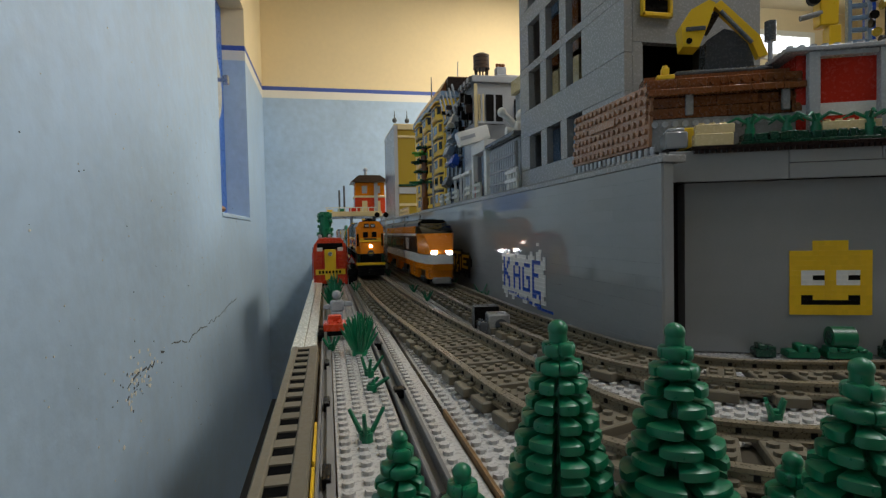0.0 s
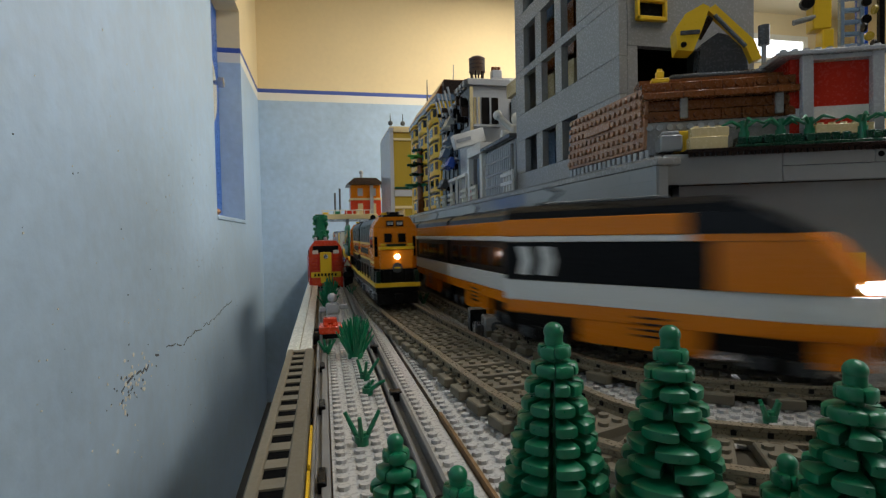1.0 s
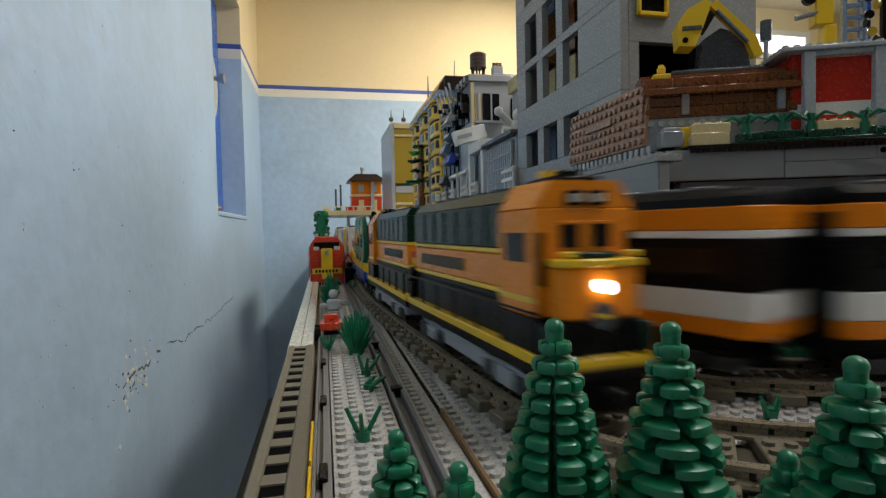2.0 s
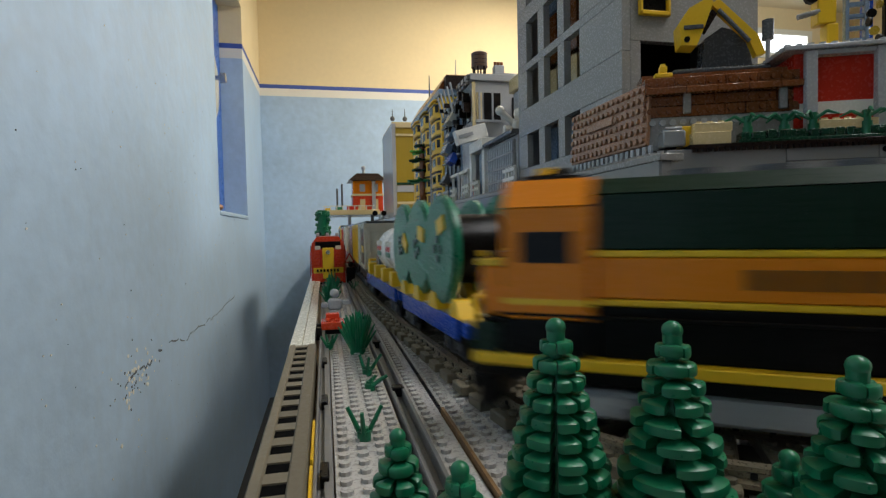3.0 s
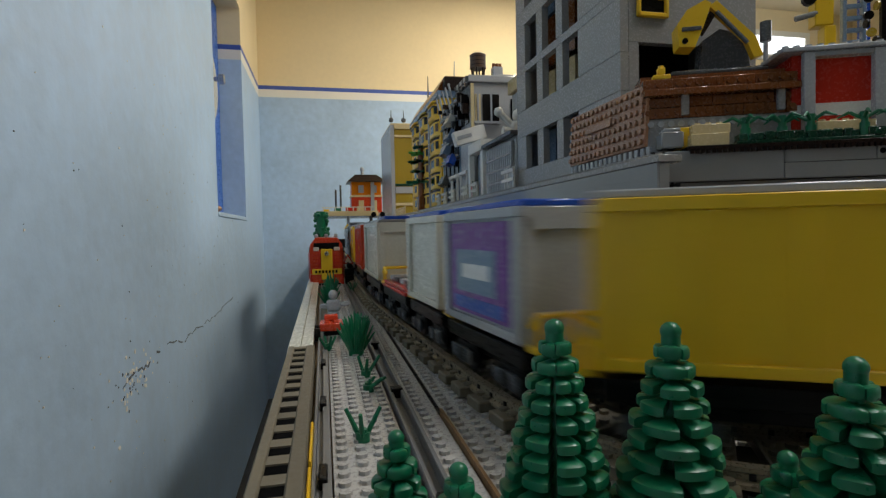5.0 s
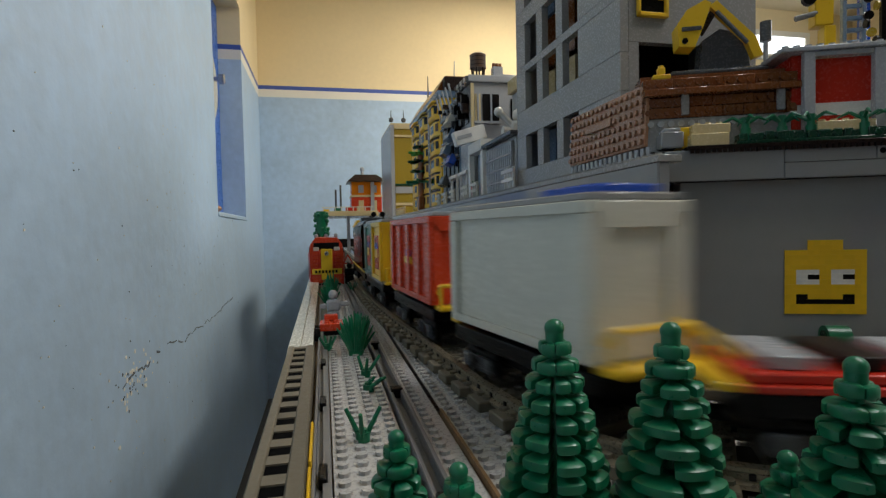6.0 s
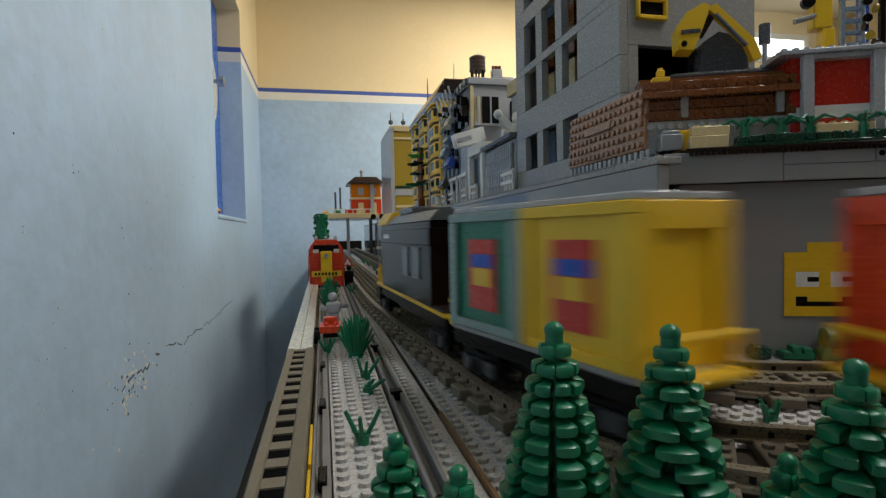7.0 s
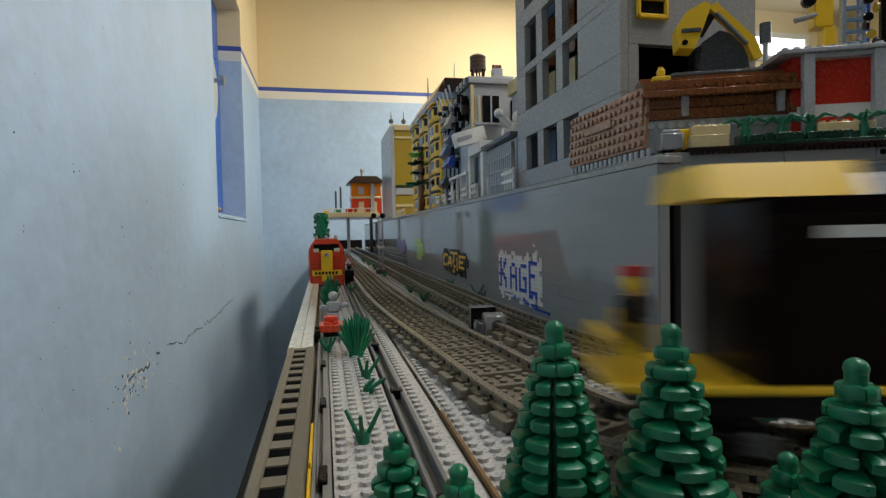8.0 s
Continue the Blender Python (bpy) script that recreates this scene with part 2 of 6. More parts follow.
def room():
    x = -0.37
    # wall along the track with its window niche, built round the opening
    y0, y1, z0, z1 = 2.06, 2.78, 0.175, 1.20
    bands = [("lower", -0.95, 0.950, M_BLUEPAINT), ("band", 0.950, 0.998, M_PALE), ("line", 0.998, 1.022, M_LINE), ("upper", 1.022, 1.75, M_CREAM)]
    w = thing("wall_west", "pale blue painted plaster wall with cracks and a window niche", "wall", kind="structure")
    for _, a, b, mat in bands:
        for ya, yb in ((-4.1, y0), (y1, 3.5)):
            part("plaster", box(NB(), x - 0.16, x, ya, yb, a, b), mat, w, smooth=False)
        if a < z0:
            part("plaster", box(NB(), x - 0.16, x, y0, y1, a, z0), mat, w, smooth=False)
    part("plaster", box(NB(), x - 0.16, x, y0, y1, z1, 1.75), M_CREAM, w, smooth=False)
    # niche closed by a blue shutter
    f = thing("window_1", "blue painted wooden shutter set back in the niche", "window", kind="structure")
    part("shutter", box(NB(), x - 0.15, x - 0.105, y0 + 0.002, y1 - 0.002, z0 + 0.002, z1 - 0.002, 0.003), M_FRAMEB, f, smooth=False)
    part("window_sill", box(NB(), x - 0.104, x + 0.004, y0 + 0.002, y1 - 0.002, z0 - 0.012, z0 + 0.006, 0.003), M_BLUEPAINT, f)
    part("corner_stone", ball(NB(), (x - 0.03, y0 + 0.08, z0 + 0.02), 0.03, 1, 1.2, 0.5), M_NOUGAT, f)
    r = thing("shutter_winder", "round wooden shutter winder with a metal crank knob", "shutter winder")
    part("disc", cyl(NB(), (x - 0.105, 2.52, 0.76), 0.15, 0.012, "X", 28), M_AGED, r)
    part("hub", cyl(NB(), (x - 0.093, 2.44, 0.76), 0.03, 0.020, "X", 16), M_TAN, r)
    part("knob", cyl(cyl(NB(), (x - 0.073, 2.44, 0.76), 0.010, 0.03, "X", 12), (x - 0.047, 2.44, 0.76), 0.022, 0.022, "X", 12), M_STEEL, r)
    # long crack and chipped plaster
    ck = part("crack", NB(), M_CRACK, w, "dark crack in the plaster")
    bm, rnd = NB(), random.Random(2)
    y, z = 1.08, -0.185
    while y < 2.3:
        dy = rnd.uniform(0.008, 0.026)
        z2 = z + rnd.uniform(-0.008, 0.0085)
        q = rnd.uniform(0.0006, 0.0019) * (1.7 if y < 1.3 else 1)
        if rnd.random() < 0.8:
            prism(bm, [(y, z - q), (y + dy * 0.5, (z + z2) / 2 - q * 1.3), (y + dy, z2 - q * 0.6), (y + dy, z2 + q * 0.6), (y + dy * 0.5, (z + z2) / 2 + q), (y, z + q)], x - 0.002, x + 0.0006, "X")
        y, z = y + dy, z2
    bm.to_mesh(ck.data)
    bm.free()
    ch = NB()
    for _ in range(46):
        yy, zz, q = rnd.gauss(1.14, 0.05), rnd.gauss(-0.185, 0.030), rnd.uniform(0.002, 0.007)
        prism(ch, [(yy + q * rnd.uniform(0.5, 1) * math.cos(a), zz + q * rnd.uniform(0.5, 1) * math.sin(a)) for a in (0, 1, 2, 3, 4, 5.2)], x - 0.002, x + 0.0012, "X")
    for _ in range(90):
        yy, zz, q = rnd.uniform(0.75, 2.0), rnd.uniform(-0.45, 0.5), rnd.uniform(0.0008, 0.0026)
        prism(ch, [(yy + q * rnd.uniform(0.5, 1) * math.cos(a), zz + q * rnd.uniform(0.5, 1) * math.sin(a)) for a in (0, 1, 2, 3, 4, 5.2)], x - 0.002, x + 0.0012, "X")
    pits = NB()
    for k in range(70):
        yy, zz, q = (rnd.gauss(1.13, 0.05), rnd.gauss(-0.19, 0.028), rnd.uniform(0.0015, 0.0045)) if k < 26 else (rnd.uniform(0.75, 2.6), rnd.uniform(-0.45, 0.45), rnd.uniform(0.0007, 0.0020))
        prism(pits, [(yy + q * rnd.uniform(0.5, 1) * math.cos(a), zz + q * rnd.uniform(0.4, 1) * math.sin(a)) for a in (0, 1, 2, 3, 4, 5.2)], x - 0.002, x + 0.0009, "X")
    part("plaster_pit", pits, M_CRACK, w, "dark pits in the plaster", kind="stuff")
    part("plaster_chip", ch, M_PALE, w, "pale chipped plaster flakes", kind="stuff")
    n = thing("wall_north", "pale blue wall with ultramarine line and cream upper part", "wall", kind="structure")
    for _, a, b, mat in bands:
        part("plaster", box(NB(), x - 0.16, 4.2, 3.5, 3.62, a, b), mat, n, smooth=False)
    tagged(part("wall_east", box(box(box(box(NB(), 4.2, 4.32, -4.1, 3.62, -0.95, 0.30), 4.2, 4.32, -4.1, 3.62, 1.62, 1.75), 4.2, 4.32, -4.1, -0.5, 0.30, 1.62), 4.2, 4.32, 2.3, 3.62, 0.30, 1.62), M_CREAM, smooth=False), "cream painted far room wall", "wall", kind="structure")
    # glowing window added out of view to go with the east daylight
    w2 = thing("unseen_window", "added unseen window, wide and bright, in the cream wall", "window", kind="structure")
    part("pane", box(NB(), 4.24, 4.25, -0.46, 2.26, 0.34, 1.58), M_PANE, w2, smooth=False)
    fr = NB()
    for ya, yb, za, zb in ((-0.5, 2.3, 0.30, 0.34), (-0.5, 2.3, 1.58, 1.62), (-0.5, -0.46, 0.34, 1.58), (2.26, 2.3, 0.34, 1.58), (0.88, 0.92, 0.34, 1.58)):
        box(fr, 4.235, 4.28, ya, yb, za, zb)
    part("window_frame", fr, M_PALE, w2, smooth=False)
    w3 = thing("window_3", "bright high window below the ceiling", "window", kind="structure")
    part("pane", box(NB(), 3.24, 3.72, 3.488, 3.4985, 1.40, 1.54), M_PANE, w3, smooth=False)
    fr = NB()
    for xa, xb, za, zb in ((3.2, 3.76, 1.36, 1.40), (3.2, 3.76, 1.54, 1.58), (3.2, 3.24, 1.40, 1.54), (3.72, 3.76, 1.40, 1.54)):
        box(fr, xa, xb, 3.476, 3.4985, za, zb)
    part("window_frame", fr, M_PALE, w3, smooth=False)
    # lamp panels added out of view above the two ceiling area lights
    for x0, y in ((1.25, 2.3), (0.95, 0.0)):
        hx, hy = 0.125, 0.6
        cl = thing("unseen_ceiling_lamp", "added unseen ceiling lamp, long and flat with bright diffuser", "ceiling lamp", group="ceiling lamps")
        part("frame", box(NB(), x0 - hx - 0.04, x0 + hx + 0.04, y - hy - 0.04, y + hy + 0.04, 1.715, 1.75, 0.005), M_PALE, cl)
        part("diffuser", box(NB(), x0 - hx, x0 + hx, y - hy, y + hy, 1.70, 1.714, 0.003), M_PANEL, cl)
    # unseen wall closing the room, coloured dark to keep bounced light low
    tagged(part("wall_south", box(NB(), x - 0.16, 4.2, -4.22, -4.1, -0.95, 1.75), M_DIM, smooth=False), "unseen back wall, made dark brown to cut bounced light", "wall", kind="structure")
    tagged(part("floor", box(NB(), x - 0.16, 4.32, -4.22, 3.62, -1.00, -0.95), M_FLOOR, smooth=False), "dark grey room floor", "floor", kind="structure")
    tagged(part("ceiling", box(NB(), x - 0.16, 4.32, -4.22, 3.62, 1.75, 1.80), M_CEIL, smooth=False), "cream painted ceiling", "ceiling", kind="structure")


room()


def table():
    t = thing("layout_table", "wooden table board under the brick layout with grey edging", "table")
    part("board", box(NB(), -0.024, 1.9, -0.6, 3.49, -0.034, -0.004), M_WOOD, t, smooth=False)
    part("ground_sheet", box(NB(), 0.0565, 1.9, -0.6, 3.49, -0.004, -0.0008), M_LGREY, t, "light grey plates")
    for x, y in ((0.0, -0.5), (0.0, 3.1), (1.8, -0.5), (1.8, 3.1)):
        part("leg", box(NB(), x, x + 0.06, y, y + 0.06, -0.95, -0.034, 0.003), M_WOOD, t)


table()


def track(line, label):
    t = thing("train_track", label, "train track", group="train tracks")
    tie = box(NB(), -0.008, 0.008, -0.033, 0.033, 0.0016, 0.0072, 0.0006)
    for i in (-1, 1):
        for j in (-2.5, -1.5, -0.5, 0.5, 1.5, 2.5):
            cyl(tie, (i * 0.004, j * 0.0088 + (0.0045 if j > 0 else -0.0045) * (abs(j) > 2), 0.0072), 0.0024, 0.0016, n=8)
    me = mesh_of("sleeper", tie, M_OGREY)
    clip = mesh_of("rail_clip", box(NB(), -0.0011, 0.0011, -0.0005, 0.0004, 0, 0.0022), M_BLACK)
    total = line[1][-1]
    s = total - 0.72
    k = 0
    while s > 1.62:
        p = on_line(line, s)
        if k < 150:
            piece("sleeper", me, t, pose(p[0], p[1], 0, 0, 0, heading(line, s)))
        s -= 0.026 if on_line(line, s)[1] < 1.0 else 0.027
        k += 1
    bm, last = NB(), None
    for s in np.concatenate([np.arange(1.62, 4.2, 0.1), np.arange(4.2, total - 0.3, 0.02)]):
        p, h = on_line(line, s), radians(heading(line, s))
        cur = [bm.verts.new((p[0] - math.sin(h) * a, p[1] + math.cos(h) * a, z)) for a, z in ((-0.022, 0.0004), (0.022, 0.0004), (0.022, 0.0024), (-0.022, 0.0024))]
        if last:
            for i in range(4):
                bm.faces.new((last[i], last[(i + 1) % 4], cur[(i + 1) % 4], cur[i]))
        last = cur
    bmesh.ops.recalc_face_normals(bm, faces=bm.faces)
    part("bed", bm, M_BED, t, "brownish-grey bed between the rails", smooth=False)
    for side in (-1, 1):
        bm = NB()
        prof = [(-0.004, 0.0058), (0.004, 0.0058), (0.004, 0.0074), (0.0016, 0.0082), (0.0016, 0.0106), (0.0024, 0.0112), (0.0024, RAIL_TOP), (-0.0024, RAIL_TOP), (-0.0024, 0.0112), (-0.0016, 0.0106), (-0.0016, 0.0082), (-0.004, 0.0074)]
        ring = None
        for s in np.concatenate([np.arange(1.62, 4.2, 0.1), np.arange(4.2, total, 0.012)]):
            p, h = on_line(line, s), radians(heading(line, s))
            nx, ny = -math.sin(h), math.cos(h)
            cur = [bm.verts.new((p[0] + nx * (side * GAUGE + a), p[1] + ny * (side * GAUGE + a), z)) for a, z in prof]
            if ring:
                for i in range(len(prof)):
                    bm.faces.new((ring[i], ring[(i + 1) % len(prof)], cur[(i + 1) % len(prof)], cur[i]))
            else:
                bm.faces.new(cur)
            ring = cur
        bm.faces.new(ring)
        bmesh.ops.recalc_face_normals(bm, faces=bm.faces)
        rl = part("rail", bm, M_RAIL, t, "worn brownish-grey rail", smooth=False)
        for s in np.arange(4.35, total - 0.70, 0.0155):
            p, h = on_line(line, s), heading(line, s)
            q = side * GAUGE - 0.0017
            piece("rail_clip", clip, rl, pose(p[0] - math.sin(radians(h)) * q, p[1] + math.cos(radians(h)) * q, 0.0085, 0, 0, h))


track(NEAR, "old dark grey plastic track curving past the pine trees")
track(FAR, "old dark grey plastic track along the grey wall")


WALL_X = 0.225


def retaining_wall():
    w = thing("wall_retaining", "smooth grey brick retaining wall with tile graffiti", "wall", kind="structure")
    part("wall_face", box(NB(), WALL_X, WALL_X + 0.008, 0.323, 3.0, 0.0, 0.1384, 0.0004), M_WALLG, w, smooth=False)
    part("coping", box(NB(), WALL_X - 0.0016, WALL_X + 0.017, 0.3215, 3.0, 0.1388, 0.1438, 0.0005), M_MGREY, w)
    stud = mesh_of("stud", cyl(NB(), (0, 0, 0), 0.0024, 0.0017, n=10), M_MGREY, True)
    for k in range(118):
        piece("stud", stud, w, Matrix.Translation((WALL_X + 0.0024, 0.327 + k * S, 0.1438)))
    part("ledge", box(NB(), WALL_X + 0.0172, 0.2643, 0.376, 3.0, 0.110, 0.1480, 0.0004), M_MGREY, w)
    tagged(part("city_ground", box(NB(), 0.2645, 1.9, 0.47, 3.0, 0.118, 0.1475), M_MGREY, smooth=False), "grey raised base of the toy city", "ground", kind="structure")


retaining_wall()

FACE = Matrix.Translation((0.2511, 0.3571, 0.00665)) @ Matrix.Rotation(math.atan2(-0.39, 0.92), 4, "Z") @ Matrix.Scale(0.93, 4)   # x along the wall, -y to the room


def face_wall():
    w = thing("wall_face", "dark shaded grey brick wall with a yellow mosaic face", "wall", FACE, kind="structure")
    part("wall_body", box(NB(), 0.014, 0.40, 0.0, 0.03, -0.00715, 0.129), M_WALLG, w, smooth=False)
    for a, b, z0, z1 in ((0.0, 0.0855, 0.1295, 0.1535), (0.0858, 0.40, 0.1295, 0.1412), (0.0858, 0.148, 0.1415, 0.1535), (0.1483, 0.40, 0.1415, 0.1535)):
        part("beam", box(NB(), a, b, -0.012, 0.04, z0, z1, 0.0005), M_WALLG, w)
    for u in (0.152, 0.160):
        # black discs painted on for the shade inside the pin holes
        part("pin_hole", cyl(NB(), (u, -0.01225, 0.1475), 0.0022, 0.0004, "Y", 12), M_PIT, w)
    tooth = mesh_of("tooth", box(NB(), 0, 0.0026, -0.0148, -0.0122, 0.1508, 0.1536), M_DKBROWN)
    for k in range(72):
        piece("tooth", tooth, w, Matrix.Translation((0.018 + k * 0.004, 0, 0)))
    part("deck_plate", box(NB(), 0.016, 0.40, -0.014, 0.30, 0.1537, 0.1567, 0.0003), M_DKBROWN, w)


face_wall()


# ---- foreground ----


def left_strip():
    t = thing("baseplate_strip", "pale grey studded plates along the table edge", "baseplate")
    me = mesh_of("plate", studs(box(NB(), 0, 4 * S - 0.0001, 0, 16 * S - 0.0001, -0.0034, 0, 0.0002), 0, 0, 4, 16, 0), M_AGED2, True)
    for k in range(-1, 10):
        piece("plate", me, t, pose(0.0012, 0.10 + k * 16 * S, 0.0, 0, 0, 0.0))
    u = thing("baseplate_strip", "narrow grey studded plates beside the dark channel", "baseplate")
    me2 = mesh_of("plate", studs(box(NB(), 0, 1.5 * S, 0, 16 * S - 0.0001, -0.0034, 0, 0.0002), 0.0002, 0, 1, 16, 0), M_AGED2, True)
    for k in range(-1, 8):
        piece("plate", me2, u, pose(0.0432, 0.10 + k * 16 * S, 0.0008))
    g = thing("baseplate_field", "light grey studded plates under the tracks", "baseplate")
    me3 = mesh_of("plate", studs(box(NB(), 0, 8 * S - 0.0001, 0, 16 * S - 0.0001, -0.0036, 0, 0.0002), 0, 0, 8, 16, 0, n=7), M_AGED2, True)
    for i in range(6):
        for k in range(-1, 12):
            x, y = 0.0578 + i * 8 * S, 0.10 + k * 16 * S
            if x + 8 * S < 0.243 or y < 0.22 or i < 3:
                if not (i >= 3 and y > 0.22):
                    piece("plate", me3, g, pose(x, y, 0.0))
    c = thing("edge_channel", "dark grey grooved channel between the plates", "channel")
    part("channel_side", box(NB(), 0.0345, 0.0364, -0.05, 1.3, -0.004, 0.0032, 0.0003), M_DGREY2, c)
    part("channel_floor", box(NB(), 0.0365, 0.0404, -0.05, 1.3, -0.004, -0.001), M_DGREY2, c, smooth=False)
    part("channel_side", box(NB(), 0.0405, 0.0425, -0.05, 1.3, -0.004, 0.0042, 0.0003), M_DGREY2, c)
    for y in (0.17, 0.30, 0.43, 0.56):
        part("clip", box(NB(), 0.0352, 0.0420, y, y + 0.007, -0.0006, 0.0050, 0.0005), M_BLACK, c)
    r = thing("steel_strip", "thin rusty steel strip standing between plates", "metal strip")
    part("strip", box(NB(), 0.0558, 0.0572, 0.05, 0.265, -0.003, 0.0034), M_RUST, r, smooth=False)
    part("gap_liner", box(NB(), 0.0556, 0.0574, 0.265, 0.62, -0.003, 0.0008), M_BLACK, r, smooth=False)
    e = thing("table_edging", "dull grey edging profile at the table border", "edging")
    part("outer_lip", box(NB(), -0.0070, -0.0055, -0.1, 1.4, -0.03, 0.0035, 0.0003), M_ALU, e)
    part("groove", box(NB(), -0.0054, -0.0031, -0.1, 1.4, -0.03, -0.001), M_ALU, e, smooth=False)
    part("inner_lip", box(NB(), -0.0030, 0.0006, -0.1, 1.4, -0.03, 0.0018, 0.0003), M_ALU, e)
    for y in (0.20, 0.29, 0.38):
        part("clip", box(NB(), -0.0045, -0.0010, y, y + 0.014, -0.001, 0.0036, 0.0005), M_BLACK, e)
    for k, (y0, y1) in enumerate(((0.10, 0.206), (0.213, 0.258))):
        part("yellow_strip", box(NB(), -0.0084, -0.0071, y0, y1, -0.02, 0.0062 - 0.0008 * k, 0.0003), M_YELLOW, e, "yellow plastic strip")
    w = thing("border_plates", "off-white smooth border plates in two rows", "border")
    for k in range(7):
        for x in (-0.0295, -0.0200):
            part("tile", box(NB(), x, x + 0.0093, 0.415 + k * 0.128, 0.5425 + k * 0.128, -0.012, 0.006 + (0.001 if x < -0.025 else 0), 0.0004), M_AGED, w)


left_strip()


def rack():
    t = thing("slotted_beam", "old grey-brown slotted plastic beam on the table edge", "slotted beam")
    x0, x1, h = -0.0275, -0.0087, 0.012
    part("side_bar", box(NB(), x0, x0 + 0.0045, 0.08, 0.405, -0.02, h, 0.0008), M_OGREY, t)
    part("side_bar", box(NB(), x1 - 0.0062, x1, 0.08, 0.405, -0.02, h, 0.0008), M_OGREY, t)
    # black strip just under the rungs paints the shade of deep slots
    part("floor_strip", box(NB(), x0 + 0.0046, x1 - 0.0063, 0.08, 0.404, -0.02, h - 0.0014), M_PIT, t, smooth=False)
    rung = mesh_of("rung", prism(NB(), [(-0.0040, 0), (-0.0038, 0.0052), (0.0038, 0.0052), (0.0040, 0)], 0, x1 - x0 - 0.0107, "X"), M_OGREY)
    for k in range(20):
        piece("rung", rung, t, pose(x0 + 0.0045, 0.088 + k * 0.0165, h - 0.0059))


rack()


def pine(name_label, x, y, h, rmax, tiers, turn, lobes=8, stagger=0.0, r0=0.0050):
    t = thing("pine_tree", name_label, "toy tree", pose(x, y, 0, 0, 0, turn), group="toy pine trees")
    tip = 0.0030 + h * 0.035
    part("trunk", cyl(NB(), (0, 0, 0), r0 * 0.5, h - tip, n=10, r2=r0 * 0.42), M_GREEN, t)
    top = cyl(NB(), (0, 0, h - tip - 0.001), r0 * 0.54, tip - 0.0016, n=14)
    ball(top, (0, 0, h - 0.0027), r0 * 0.60, 1, 1, 0.95, 14, 10)
    part("tip", top, M_GREEN, t)
    pitch = (h - tip - 0.004) / tiers
    for k in range(tiers):
        f = k / (tiers - 1)
        zc = h - tip - pitch * (k + 0.45)
        R = r0 + (rmax - r0) * f ** 0.85
        th = pitch * 0.34
        bm = NB()
        n = max(4, lobes - 2) if k < 2 else lobes
        prof = [(R * 0.3, th), (R * 0.91, th), (R * 0.985, th * 0.72), (R, 0), (R * 0.99, -th * 0.72), (R * 0.93, -th), (R * 0.3, -th)]
        for q in range(n):
            a0 = 2 * math.pi * q / n + (stagger * (k % 3) if k > 1 else 0.0)
            span = 2 * math.pi / n * (0.95 if k < 2 else 0.76)
            jig = 1 + 0.045 * math.sin(q * 5.1 + k * 2.3)
            droop = 0.12 * math.sin(q * 3.7 + k) * th
            rings = []
            for i in range(7):
                a = a0 + span * (i / 6 - 0.5)
                e = 0.955 if i in (0, 6) else 1.0
                tk = 0.82 if i in (0, 6) else 1.0
                rings.append([bm.verts.new((r * e * jig * math.cos(a), r * e * jig * math.sin(a), zc + zz * tk - 0.10 * r + droop)) for r, zz in prof])
            for a, b in zip(rings, rings[1:]):
                for i in range(7):
                    bm.faces.new((a[i], a[(i + 1) % 7], b[(i + 1) % 7], b[i]))
            bm.faces.new(rings[0]), bm.faces.new(rings[-1][::-1])
        bmesh.ops.recalc_face_normals(bm, faces=bm.faces)
        part("branch_tier", bm, M_GREEN, t)
    return t


pine("tall green plastic toy pine with stacked branch tiers", 0.0612, 0.1352, 0.0702, 0.0198, 13, 39, r0=0.0046)
pine("tall green plastic toy pine with rounded branch rings", 0.0900, 0.1248, 0.0694, 0.0196, 13, 50, 5, 0.42, 0.0046)
pine("tall green plastic toy pine close to the track bend", 0.1180, 0.0970, 0.0645, 0.0190, 12, 20, 6, 0.3, 0.0044)
pine("small green plastic toy pine on the plates", 0.0195, 0.1565, 0.036, 0.0115, 6, 5, 6, 0.3, 0.0042)
pine("small green plastic toy pine near the rusty strip", 0.0320, 0.1300, 0.036, 0.0115, 6, 30, 6, 0.3, 0.0042)
pine("small green plastic toy pine beside a taller one", 0.1167, 0.1140, 0.036, 0.0120, 6, 12, 6, 0.3, 0.0042)


def sprout(x, y, h, stems, lean=0.0, label="small green plastic plant sprig with upright stems", z=0.0):
    t = thing("plant_sprig", label, "toy plant", pose(x, y, z), group="toy plant sprigs")
    part("base", cyl(cyl(NB(), (0, 0, 0.0005), 0.0032, 0.0042, n=12), (0, 0, 0.0047), 0.0022, 0.0014, n=10), M_GREEN, t)
    for k in range(stems):
        a = 2 * math.pi * k / stems + 0.4
        e = Vector((math.cos(a) * h * 0.55 + lean, math.sin(a) * h * 0.3, h * (0.9 + 0.1 * math.sin(k * 3))))
        part("stem", rod(NB(), (math.cos(a) * 0.002, math.sin(a) * 0.002, 0.003), e, 0.0013, 7, 0.0009), M_GREEN, t)


sprout(0.0148, 0.2400, 0.0165, 3)
sprout(0.0235, 0.3150, 0.009, 4, 0.006, "small green plastic plant sprig leaning over")
sprout(0.0245, 0.3480, 0.015, 3, 0.002)
sprout(0.0010, 0.4350, 0.013, 4)
sprout(0.2077, 0.2127, 0.012, 4)
sprout(0.1310, 0.7070, 0.016, 4)
sprout(0.1300, 0.8180, 0.013, 5)
sprout(0.1270, 1.1460, 0.014, 4)
sprout(0.1280, 1.3800, 0.016, 5)
sprout(0.1280, 1.5600, 0.018, 5)
sprout(0.1270, 1.7500, 0.018, 5)
sprout(0.2130, 0.7300, 0.020, 2)
sprout(0.2120, 0.7050, 0.012, 3)
sprout(0.2140, 0.9000, 0.014, 3)
sprout(0.0430, 0.8600, 0.016, 4)


